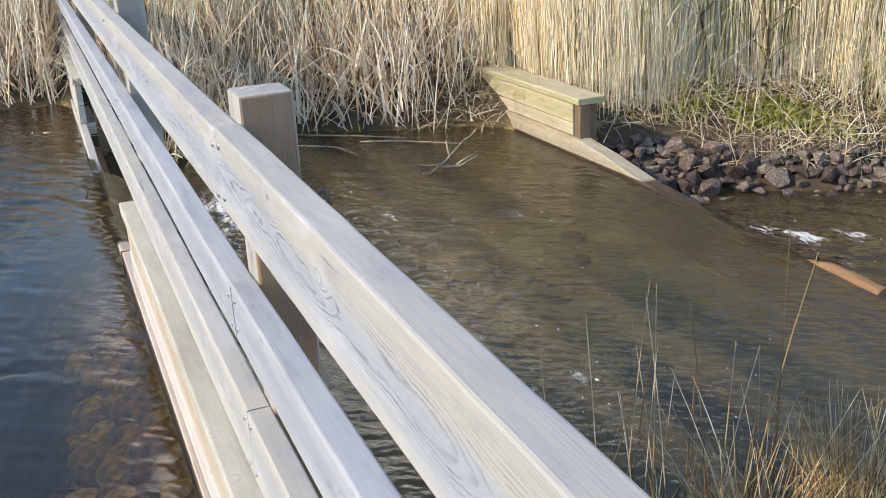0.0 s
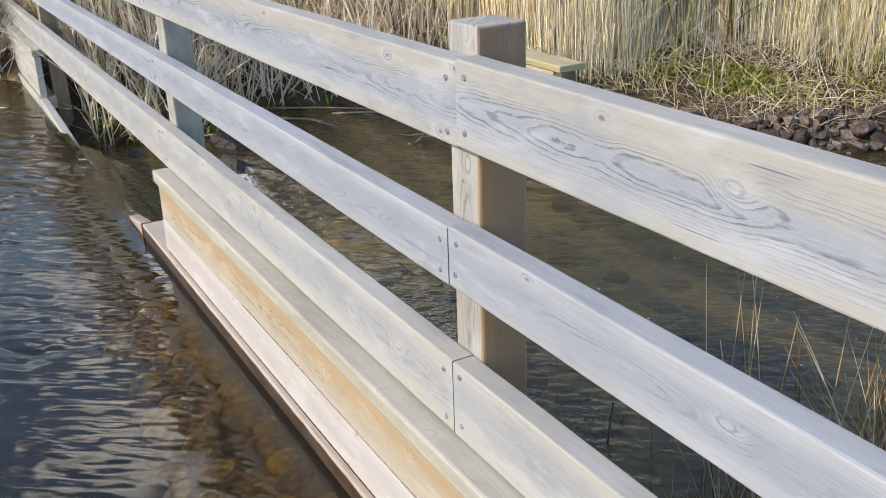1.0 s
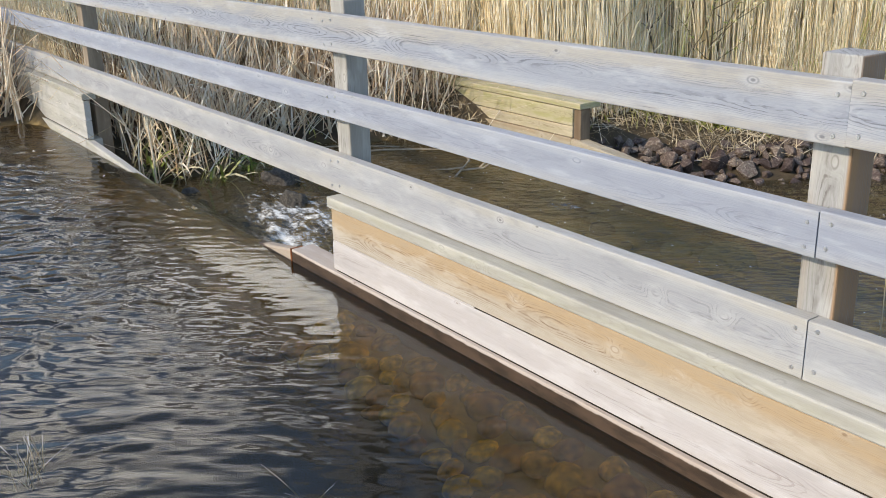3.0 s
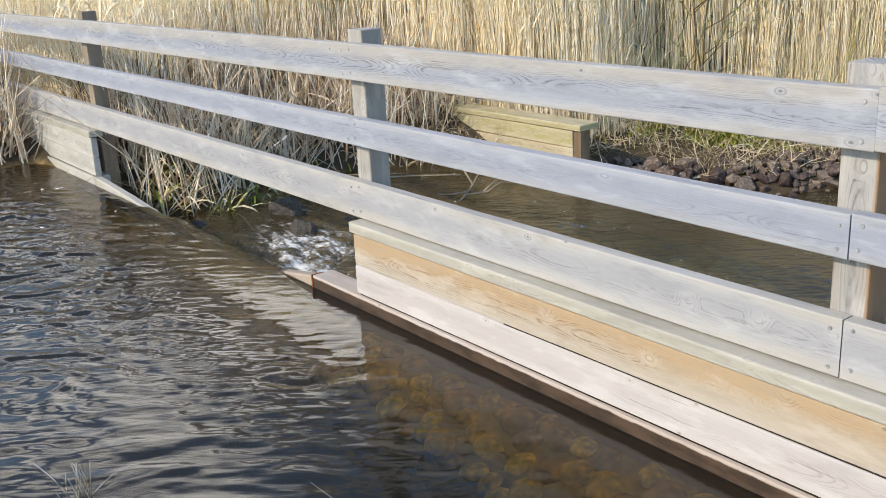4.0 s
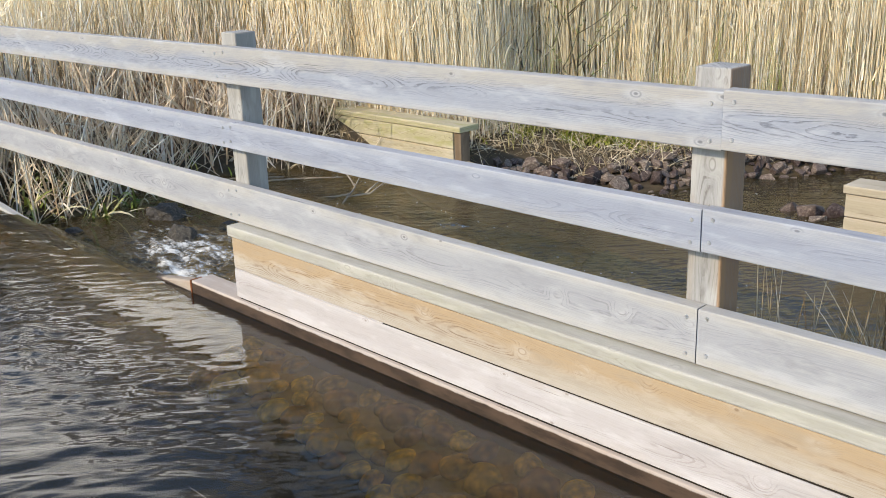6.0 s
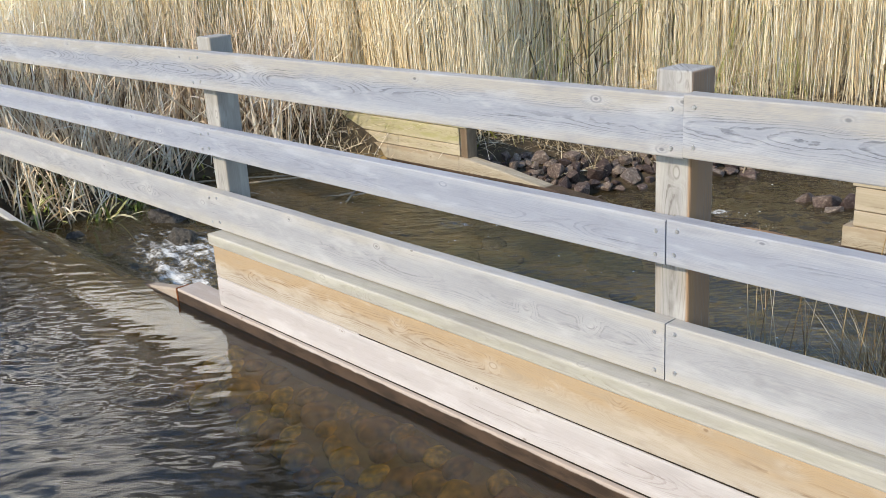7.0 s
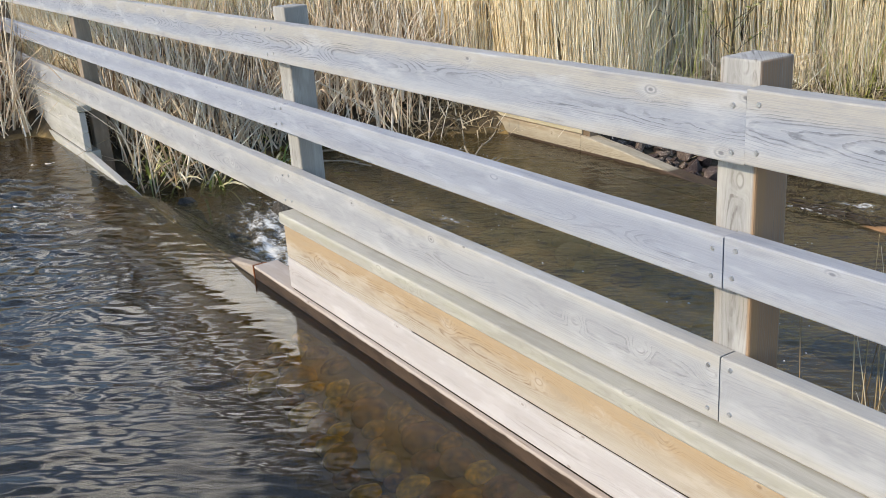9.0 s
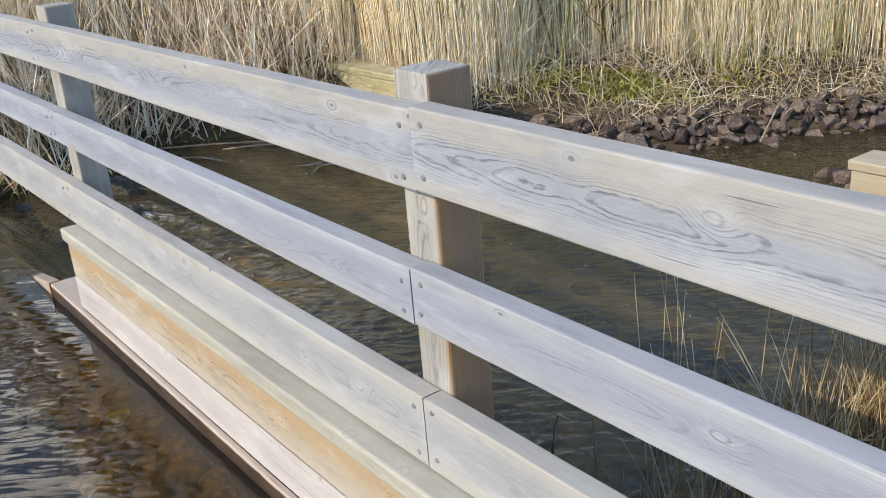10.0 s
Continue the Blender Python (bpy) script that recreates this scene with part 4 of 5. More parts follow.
def tube(points, radii, sides=6):
    """A bent round stick through the points, as a bmesh."""
    bm = bmesh.new()
    pts = [Vector(p) for p in points]
    rings = []
    for i, p in enumerate(pts):
        d = (pts[min(i + 1, len(pts) - 1)] - pts[max(i - 1, 0)]).normalized()
        a = d.orthogonal().normalized()
        c = d.cross(a)
        r = radii[i] if isinstance(radii, (list, tuple)) else radii
        rings.append([bm.verts.new(p + float(r) * (math.cos(k * 6.2832 / sides) * a + math.sin(k * 6.2832 / sides) * c)) for k in range(sides)])
    for ra, rb in zip(rings, rings[1:]):
        for k in range(sides):
            bm.faces.new((ra[k], ra[(k + 1) % sides], rb[(k + 1) % sides], rb[k])).smooth = True
    bm.faces.new(rings[0][::-1])
    bm.faces.new(rings[-1])
    return bm


# tall dry reed, thick over the whole left bank
x1, y1 = left_bank(16000, 0.25, 2.2, -3.5, 14.0)
x2, y2 = left_bank(76000, 1.4, 9.0, -5.0, 17.0, 1.6)
x, y = np.concatenate((x1, x2)), np.concatenate((y1, y2))
edge = np.interp(y, LEFT_Y, LEFT_X) - x
stony = np.interp(y, [-1.0, 0.0, 2.5, 2.8, 3.8, 4.4, 5.4, 7.0], [0.3, 1.05, 1.05, 0.90, 0.95, 1.50, 1.15, 0.4])
ok = keep_clear(x, y) & (edge > stony + 0.25 * soft_noise(x, y, 2.0, 6.0))
x, y = x[ok], y[ok]
n = len(x)
x_reed, y_reed = x, y
h = np.interp(y, [-1.0, 0.6, 1.6, 2.4], [0.48, 0.52, 0.85, 1.1]) * (1.05 + 0.6 * rng.random(n)) * (1 + 0.12 * soft_noise(x, y, 0.9, 3.0))
clump = np.stack((soft_noise(x, y, 1.1, 11.0), soft_noise(x, y, 1.1, 17.0)), -1) * 0.09
reed = stalks("reed_bed", on_ground(x, y), h, rng.normal(0, 0.10, (n, 2)) + clump, (0.0055 + 0.0045 * rng.random(n)) * np.interp(edge[ok], [1.0, 2.2], [1.0, 1.3]), M_REED, segs=2)
tagged(reed, "dense stand of tall dry straw-coloured reed", "reeds", kind="stuff")
# lower, thinner growth in front of the stand below the second weir
x, y = left_bank(4200, 1.0, 2.3, 2.95, 8.0, 1.1)
ok = keep_clear(x, y) & (soft_noise(x, y, 2.6, 31.0) > -0.55) & ((x + 3.9) ** 2 + (y - 4.5) ** 2 > 0.55 ** 2)
xf, yf = x[ok], y[ok]
m = len(xf)
front = stalks("reed_fringe", on_ground(xf, yf), 0.3 + 0.65 * rng.random(m), rng.normal(0, 0.14, (m, 2)), 0.004 + 0.004 * rng.random(m), M_REED, segs=2)
tagged(front, "thin fringe of shorter dry reed above the stones", "reeds", kind="stuff")
x, y = x_reed, y_reed
# a leaf or two on many of them
pick = rng.random(n) < 0.22
bx = on_ground(x[pick], y[pick])
bx[:, 2] += 0.15 + 0.9 * rng.random(len(bx))
m = len(bx)
leaves = blades("reed_leaves", bx, 0.2 + 0.3 * rng.random(m), rng.random(m) * 6.283, 0.7 + 0.7 * rng.random(m), 0.1 + 0.7 * rng.random(m), 0.008 + 0.008 * rng.random(m), M_REED, 3)
tagged(leaves, "dry curled reed leaves among the stalks", "reeds", kind="stuff")

# broken, trampled old reed along the water's edge
x, y = left_bank(1900, 0.0, 1.35, -2.6, 2.95, 1.1)
ok = keep_clear(x, y)
x, y = x[ok], y[ok]
n = len(x)
tilt = rng.normal(0, 0.34, (n, 2)) + np.array([0.16, -0.04])
broken = stalks("broken_reed", on_ground(x, y), 0.25 + 0.85 * rng.random(n) ** 1.5, tilt * (0.4 + 0.8 * rng.random((n, 1))), 0.007 + 0.014 * rng.random(n) ** 2, M_REEDPALE, power=1.2)
tagged(broken, "broken leaning grey and straw reed stems at the water's edge", "reeds", kind="stuff")
m = 1400
x, y = left_bank(m, 0.05, 1.3, -2.6, 2.85, 1.2)
ok = keep_clear(x, y)
bx = on_ground(x[ok], y[ok])
m = len(bx)
bx[:, 2] += 0.35 * rng.random(m) ** 2
old = blades("old_reed_leaves", bx, 0.25 + 0.5 * rng.random(m), rng.normal(-0.3, 1.5, m), 0.6 + 0.9 * rng.random(m), 0.05 + 0.75 * rng.random(m) ** 2, 0.009 + 0.018 * rng.random(m) ** 1.5, M_REEDPALE, 5)
tagged(old, "tangle of bent dead reed leaves hanging over the bank", "reeds", kind="stuff")
# brown stubble that fills the foot of the stand, its dark tones for shaded hollows
x, y = left_bank(4000, 0.15, 1.8, -2.6, 3.0, 0.9)
ok = keep_clear(x, y)
x, y = x[ok], y[ok]
n = len(x)
stub = stalks("reed_stubble", on_ground(x, y), 0.12 + 0.62 * rng.random(n) ** 1.3, rng.normal(0, 0.12, (n, 2)), 0.006 + 0.010 * rng.random(n), M_STUBBLE, segs=2)
tagged(stub, "brown reed stubble at the foot of the stand, darkened for its shaded hollows", "reeds", kind="stuff")
# short dead growth on the bare foot of the bank by the second weir
n = 700
x, y = -5.3 + 0.75 * rng.random(n), 2.25 + 0.62 * rng.random(n)
ok = x < np.interp(y, LEFT_Y, LEFT_X) + 0.05
b = on_ground(x[ok], y[ok])
n = len(b)
low = blades("dead_grass", b, 0.08 + 0.24 * rng.random(n), rng.random(n) * 6.283, 0.2 + 1.1 * rng.random(n), 0.1 + 0.6 * rng.random(n), 0.005 + 0.008 * rng.random(n), M_REEDOLD, 4)
tagged(low, "short matted dead grass beside the second weir", "dead grass", kind="stuff")
# fallen stems bridging the stand
m = 420
x, y = left_bank(m, 0.2, 1.6, -1.5, 2.6)
bx = on_ground(x, y)
bx[:, 2] += 0.15 + 0.55 * rng.random(m)
fallen = stalks("fallen_reed", bx, rng.normal(0.0, 0.12, m), np.stack((rng.normal(0.1, 0.35, m), rng.normal(0, 0.55, m)), -1), 0.007 + 0.005 * rng.random(m), M_REEDOLD, power=1.0)
tagged(fallen, "pale fallen reed stems lying across the stand", "reeds", kind="stuff")
# thick pale leaves of reed mace, bent and broken over the bank
m = 200
x, y = left_bank(m, 0.25, 1.2, -1.2, 2.8)
ok = keep_clear(x, y)
bx = on_ground(x[ok], y[ok])
m = len(bx)
mace = blades("reed_mace", bx, 0.5 + 0.6 * rng.random(m), rng.normal(-0.2, 1.4, m), 1.0 + 0.5 * rng.random(m), 0.1 + 0.45 * rng.random(m) ** 1.5, 0.016 + 0.014 * rng.random(m), M_MACE, 6)
tagged(mace, "broad bleached reed mace leaves bent over the bank", "reeds", kind="stuff")

m = 900
x, y = left_bank(m, 0.85, 1.7, 2.9, 7.5)
bx = on_ground(x, y)
bx[:, 2] += 0.06 + 0.30 * rng.random(m) ** 1.5
straws = stalks("fallen_reed", bx, rng.normal(0.12, 0.18, m), np.stack((rng.normal(0.2, 0.35, m), rng.normal(0, 0.5, m)), -1), 0.005 + 0.004 * rng.random(m), M_REEDPALE, power=1.0)
tagged(straws, "pale broken reed straws fallen across the bank", "reeds", kind="stuff")
# fresh shoots and thin green stems among the straw
x, y = left_bank(1300, 0.75, 2.4, 3.6, 9.0, 1.2)
ok = keep_clear(x, y) & (soft_noise(x, y, 1.9, 41.0) > -0.1)
x, y = x[ok], y[ok]
m = len(x)
shoots = stalks("young_shoots", on_ground(x, y), 0.2 + 0.75 * rng.random(m) ** 1.3, rng.normal(0, 0.12, (m, 2)), 0.004 + 0.004 * rng.random(m), M_SHOOT, segs=2)
tagged(shoots, "thin yellow-green young shoots among the dry reed", "shoots", kind="stuff")
# litter on the bank below the second weir
m = 9500
x, y = left_bank(m, 0.26, 1.9, 2.85, 7.5, 1.4)
ok = keep_clear(x, y) & ((y > 3.7) | (np.interp(y, LEFT_Y, LEFT_X) - x > 0.75))
bx = on_ground(x[ok], y[ok])
m = len(bx)
bx[:, 2] += 0.02 + 0.03 * rng.random(m)
lit = blades("dead_grass", bx, 0.07 + 0.2 * rng.random(m), rng.random(m) * 6.283, 0.05 + 1.2 * rng.random(m) ** 1.5, 0.05 + 0.35 * rng.random(m), 0.003 + 0.004 * rng.random(m), M_REEDOLD, 4)
tagged(lit, "matted dead grass and litter above the stones", "dead grass", kind="stuff")
hx, hy = [], []
for cx, cy, wx, wy, k in ((-3.74, 4.05, 0.20, 0.2, 1200), (-3.61, 4.30, 0.25, 0.30, 2200), (-3.41, 4.85, 0.25, 0.30, 2400), (-4.36, 4.6, 0.35, 0.4, 900), (-3.85, 3.95, 0.14, 0.18, 1400), (-3.55, 4.35, 0.14, 0.25, 1800), (-3.75, 4.75, 0.20, 0.4, 1800), (-3.36, 5.5, 0.2, 0.4, 500), (-4.76, 3.7, 0.4, 0.3, 900), (-4.46, 5.3, 0.5, 0.4, 900), (-5.16, 4.3, 0.5, 0.4, 900), (-5.3, 1.2, 0.2, 0.5, 400)):
    hx.append(rng.normal(cx, wx, k))
    hy.append(rng.normal(cy, wy, k))
x, y = np.concatenate(hx), np.concatenate(hy)
ok = (soft_noise(x, y, 3.1, 21.0) > -0.25) & keep_clear(x, y) & ((y < 2.9) | (np.interp(y, LEFT_Y, LEFT_X) - x > 0.46))
bx = on_ground(x[ok], y[ok])
m = len(bx)
herb = blades("green_herbs", bx, 0.05 + 0.11 * rng.random(m), rng.random(m) * 6.283, 0.3 + 1.0 * rng.random(m), 0.2 + 0.6 * rng.random(m), 0.008 + 0.012 * rng.random(m), M_MOSS, 3)
tagged(herb, "low yellow-green herbs and moss on the bank", "herbs", kind="stuff")


# sedge at the water's edge
def sedge(cx, cy, n, size, lean):
    a = rng.random(n) * 6.283
    rad = 0.10 * np.sqrt(rng.random(n))
    b = on_ground(cx + rad * np.cos(a), cy + rad * np.sin(a))
    b[:, 2] = np.maximum(b[:, 2], Z_MID - 0.05)
    ob = blades("sedge_clump", b, size * (0.5 + 0.7 * rng.random(n)), a * 0.4 + lean + rng.normal(0, 0.8, n), 0.35 + 0.9 * rng.random(n), 0.2 + 0.75 * rng.random(n), 0.012 + 0.012 * rng.random(n), M_GREEN, 5)
    return tagged(ob, "green and yellowed sedge clump drooping over the water", "sedge", kind="stuff")


for cx, cy, k, size in ((-4.80, 0.62, 34, 0.36), (-4.95, 0.95, 30, 0.34), (-5.25, 0.50, 26, 0.42), (-4.98, 0.32, 16, 0.42), (-5.05, 1.25, 24, 0.30), (-5.10, 0.22, 12, 0.42)):
    sedge(cx, cy, k, size, -0.3)

# ---- stones ----
def hull_rock(seed, pts, squash, ease):
    r = random.Random(seed)
    bm = bmesh.new()
    for _ in range(pts):
        d = Vector((r.gauss(0, 1), r.gauss(0, 1), r.gauss(0, 1))).normalized() * r.uniform(0.82, 1.0)
        bm.verts.new((d.x, d.y * squash, d.z * 0.8))
    res = bmesh.ops.convex_hull(bm, input=bm.verts)
    bmesh.ops.delete(bm, geom=[v for v in bm.verts if not v.link_faces], context="VERTS")
    bmesh.ops.bevel(bm, geom=list(bm.edges), offset=ease, segments=1, affect="EDGES")
    bmesh.ops.triangulate(bm, faces=bm.faces)
    for f in bm.faces:
        f.smooth = False
    me = bpy.data.meshes.new("stone")
    bm.to_mesh(me)
    bm.free()
    return me


def round_rock(seed):
    bm = bmesh.new()
    bmesh.ops.create_icosphere(bm, subdivisions=3, radius=1.0)
    for v in bm.verts:
        p = v.co.copy()
        v.co = p * (1 + 0.22 * noise.noise(p * 0.9 + Vector((seed * 3.7, 0, 0))) + 0.06 * noise.noise(p * 3 + Vector((0, seed, 0))))
        v.co.z *= 0.62
    for f in bm.faces:
        f.smooth = True
    me = bpy.data.meshes.new("cobble")
    bm.to_mesh(me)
    bm.free()
    return me


def rugged_rock(seed):
    r = random.Random(seed)
    cuts = [(Vector((r.gauss(0, 1), r.gauss(0, 1), r.gauss(0, 0.8))).normalized(), r.uniform(0.5, 0.85)) for _ in range(13)]
    bm = bmesh.new()
    bmesh.ops.create_icosphere(bm, subdivisions=4, radius=1.0)
    for v in bm.verts:
        d = v.co.normalized()
        k = min([1.0] + [h / d.dot(nn) for nn, h in cuts if d.dot(nn) > 0.05])
        k *= 1 + 0.16 * noise.noise(d * 3.1 + Vector((seed, 0, 0))) + 0.12 * noise.noise(d * 7 + Vector((0, seed, 0)))
        v.co = Vector((d.x * k, d.y * k, d.z * k * 0.75))
    for f in bm.faces:
        f.smooth = True
    me = bpy.data.meshes.new("rock")
    bm.to_mesh(me)
    bm.free()
    return me


def place(me, name, at, size, label, category, group, material, rr, flat=1.0):
    ob = new(name, me)
    if not me.materials:
        me.materials.append(material)
    ob.matrix_basis = Matrix.LocRotScale(at, Euler((rr.uniform(-0.5, 0.5) * flat, rr.uniform(-0.5, 0.5) * flat, rr.uniform(0, 6.28))), Vector((size * rr.uniform(0.85, 1.2), size * rr.uniform(0.8, 1.1), size * rr.uniform(0.75, 1.0))))
    return tagged(ob, label, category, group)


rr = random.Random(5)
STONES = [hull_rock(i + 20, 11 + i % 5, rr.uniform(0.65, 0.95), 0.035) for i in range(12)]
taken = []
tries = 0
while len(taken) < 390 and tries < 20000:
    tries += 1
    py = 3.06 + 3.3 * rr.random() ** 1.45
    d = rr.uniform(-0.22, 0.62 if py < 3.6 else (0.44 if py < 5 else 0.34))
    px = float(np.interp(py, LEFT_Y, LEFT_X)) - d
    size = rr.uniform(0.055, 0.115) * (1.0 if rr.random() > 0.25 else 0.55)
    if py < Y_FAR + 0.13 + size:
        continue
    if any((px - a) ** 2 + (py - b) ** 2 < (0.50 * (size + c)) ** 2 for a, b, c in taken):
        continue
    taken.append((px, py, size))
    z = float(ground_z(np.array(px), np.array(py)))
    place(STONES[rr.randrange(12)], "stone", (px, py, z + size * 0.4), size, "angular purplish brown riprap stone on the bank", "stone", "riprap stones", M_STONE, rr)
for k, (px, py, size, z) in enumerate(((-4.40, 0.94, 0.12, -0.15), (-3.92, 0.77, 0.12, -0.16), (-4.12, 0.46, 0.15, -0.27), (-4.40, 0.34, 0.12, -0.235), (-3.60, 0.98, 0.08, -0.22), (-4.05, 0.66, 0.07, -0.22), (-3.74, 1.18, 0.07, -0.215),
                                        (-4.62, 0.38, 0.10, -0.22), (-3.98, 1.12, 0.07, -0.19), (-3.95, 0.34, 0.09, -0.25), (-3.70, 0.62, 0.06, -0.215), (-3.55, 0.72, 0.07, -0.22), (-3.42, 0.92, 0.08, -0.235))):
    place(rugged_rock(60 + k), "rock", (px, py, z - 0.01), size, "dark wet rugged rock standing in the rapid", "rock", "rocks in the rapid", M_WETSTONE, rr)
for px, py, size in ((-1.68, 4.28, 0.15), (-1.54, 4.36, 0.13), (-1.84, 4.30, 0.09), (-1.58, 4.18, 0.08)):
    place(STONES[rr.randrange(12)], "stone", (px, py, Z_LOW + 0.01), size, "brown stone standing in the shallow stream", "stone", "stones in the stream", M_STONE, rr)

COBBLES = [round_rock(i) for i in range(8)]
taken = []
tries = 0
while len(taken) < 190 and tries < 20000:
    tries += 1
    px = rr.uniform(-1.95, 0.5)
    py = -0.07 - (0.22 + 0.10 * min(max((px + 1.5) / 0.8, 0), 1)) * rr.random()
    size = 0.048 + 0.034 * rr.random()
    if float(np.interp(py, RIGHT_Y, RIGHT_X)) - px < 0.05 or py + 0.8 * size > -0.045:
        continue
    if any((px - a) ** 2 + (py - b) ** 2 < (0.66 * (size + c)) ** 2 for a, b, c in taken):
        continue
    taken.append((px, py, size))
    z = float(ground_z(np.array(px), np.array(py)))
    place(COBBLES[rr.randrange(8)], "cobble", (px, py, z - size * 0.22), size, "rounded amber brown cobble under the clear pool water", "cobble", "cobbles in the pool", M_COBBLE, rr, 0.4)
BEDSTONES = [round_rock(i + 30) for i in range(5)]
for k in range(60):
    px, py = rr.uniform(-3.6, -0.4), rr.uniform(0.7, 2.75)
    size = rr.uniform(0.06, 0.16)
    place(BEDSTONES[rr.randrange(5)], "cobble", (px, py, float(ground_z(np.array(px), np.array(py))) + size * 0.1), size, "silted brown cobble on the stream bed", "cobble", "cobbles in the stream", M_BEDSTONE, rr, 0.4)

# ---- dry tufts and stalks on the near bank ----
def tuft(cx, cy, n, h, spread, label):
    a = rng.random(n) * 6.283
    rad = 0.09 * np.sqrt(rng.random(n))
    b = on_ground(cx + rad * np.cos(a), cy + rad * np.sin(a))
    hh = h * (0.45 + 0.6 * rng.random(n))
    lean = np.stack((np.cos(a), np.sin(a)), -1) * (spread * hh * rng.random(n))[:, None] + rng.normal(0, 0.04, (n, 2))
    ob = stalks("grass_tuft", b, hh, lean, 0.0035 + 0.003 * rng.random(n), M_TUFT, segs=4, power=1.4, taper=0.2)
    return tagged(ob, label, "grass tuft", kind="stuff")


for cx, cy, k, hgt, sp in ((-0.12, 0.66, 80, 0.44, 0.32), (-0.02, 0.76, 75, 0.48, 0.35), (-0.20, 0.58, 30, 0.36, 0.3), (0.05, 0.92, 60, 0.46, 0.45), (0.12, 1.12, 120, 0.52, 0.65), (0.02, 1.24, 85, 0.48, 0.8), (0.26, 1.02, 70, 0.48, 0.5), (-0.06, 1.38, 60, 0.44, 0.9), (0.30, 0.52, 60, 0.40, 0.4), (0.42, 0.75, 90, 0.46, 0.45), (0.08, 1.44, 190, 0.46, 0.30), (0.20, 1.32, 190, 0.48, 0.30), (0.30, 1.46, 170, 0.46, 0.3), (-0.02, 1.56, 120, 0.42, 0.35)):
    tuft(cx, cy, int(k * 0.48), hgt * 0.78, sp, "dry straw-yellow grass tuft on the bank behind the railing")
n = 20
x, y = rng.uniform(-0.46, 0.0, n), rng.uniform(0.80, 1.30, n)
st = stalks("dry_stalks", on_ground(x, y), 0.50 + 0.42 * rng.random(n), rng.normal(0, 0.07, (n, 2)), 0.0045 + 0.003 * rng.random(n), M_TUFT, segs=4)
tagged(st, "thin dry upright stalks behind the railing", "dry stalks", kind="stuff")
n = 260
x, y = rng.uniform(-0.15, 1.6, n), rng.uniform(0.2, 2.6, n)
ok = x > np.interp(y, RIGHT_Y, RIGHT_X) + 0.02
b = on_ground(x[ok], y[ok])
n = len(b)
b[:, 2] += 0.025
lit = blades("dead_grass", b, 0.1 + 0.22 * rng.random(n), rng.random(n) * 6.283, 0.05 + 0.6 * rng.random(n), 0.1 + 0.4 * rng.random(n), 0.003 + 0.005 * rng.random(n), M_TUFT, 4)
tagged(lit, "matted dead grass on the near bank", "dead grass", kind="stuff")
for cx, cy in ((-1.46, -1.36), (-1.36, -1.40), (-0.80, -0.86)):
    n = 9 if cx < -1 else 4
    a = rng.random(n) * 6.283
    b = np.stack((cx + 0.05 * np.cos(a) * rng.random(n), cy + 0.05 * np.sin(a) * rng.random(n), np.full(n, Z_UP - 0.06)), -1)
    ob = stalks("water_grass", b, 0.08 + 0.05 * rng.random(n), rng.normal(0, 0.05, (n, 2)), 0.002 + 0.002 * rng.random(n), M_REEDOLD, segs=3, power=1.5)
    tagged(ob, "small grey dead grass tuft standing in shallow water", "grass tuft", "grass tufts in the pool")

# ---- willow shrub ----
shrub = thing("willow_shrub", (-4.0, 4.55, 0.05), "bare thin willow shrub with first yellow green buds", "shrub")
rs = random.Random(11)
bud_at = []
for k in range(7):
    bx, by = -4.0 + rs.uniform(-0.3, 0.3), 4.55 + rs.uniform(-0.35, 0.35)
    bz = float(ground_z(np.array(bx), np.array(by)))
    lx, ly, top = rs.uniform(-0.5, 0.5), rs.uniform(-0.5, 0.5), rs.uniform(1.5, 2.3)
    pts = [(bx + lx * t ** 1.3 + 0.03 * math.sin(9 * t + k), by + ly * t ** 1.3 + 0.03 * math.cos(7 * t + k), bz - 0.05 + top * t) for t in np.linspace(0, 1, 9)]
    put_under(part("stem", tube(pts, [0.0085 * (1 - 0.75 * t) for t in np.linspace(0, 1, 9)]), M_BARK, shrub), shrub)
    for j in range(9):
        t = rs.uniform(0.15, 0.95)
        i = int(t * 8)
        o = Vector(pts[i])
        a, ln = rs.uniform(0, 6.28), rs.uniform(0.25, 0.75) * (1.2 - t * 0.6)
        bp = [o + Vector((math.cos(a) * ln * q, math.sin(a) * ln * q, ln * (0.75 * q + 0.1 * q * q) + 0.02 * math.sin(8 * q + j))) for q in np.linspace(0, 1, 6)]
        put_under(part("branch", tube(bp, [0.0042 * (1 - 0.7 * q) for q in np.linspace(0, 1, 6)], 5), M_BARK, shrub), shrub)
        bud_at += [bp[q] for q in (2, 3, 4, 5)] + [bp[4].lerp(bp[5], 0.5), bp[3].lerp(bp[4], 0.5)]
bud_at = np.array([tuple(p) for p in bud_at])
m = len(bud_at)
buds = blades("buds", np.repeat(bud_at, 3, 0), 0.02 + 0.03 * rng.random(3 * m), rng.random(3 * m) * 6.283, rng.normal(0.4, 0.6, 3 * m), 0.3 * rng.random(3 * m), 0.008 + 0.008 * rng.random(3 * m), M_GREEN, 2)
put_under(buds, shrub)
tagged(buds, "small yellow green opening buds")

# ---- drift ----
def stick(name, pts, radius, mat, label, category, group=""):
    n = len(pts)
    return solid(name, tube(pts, [radius * (1 - 0.5 * i / n) for i in range(n)]), mat, label, category, group)


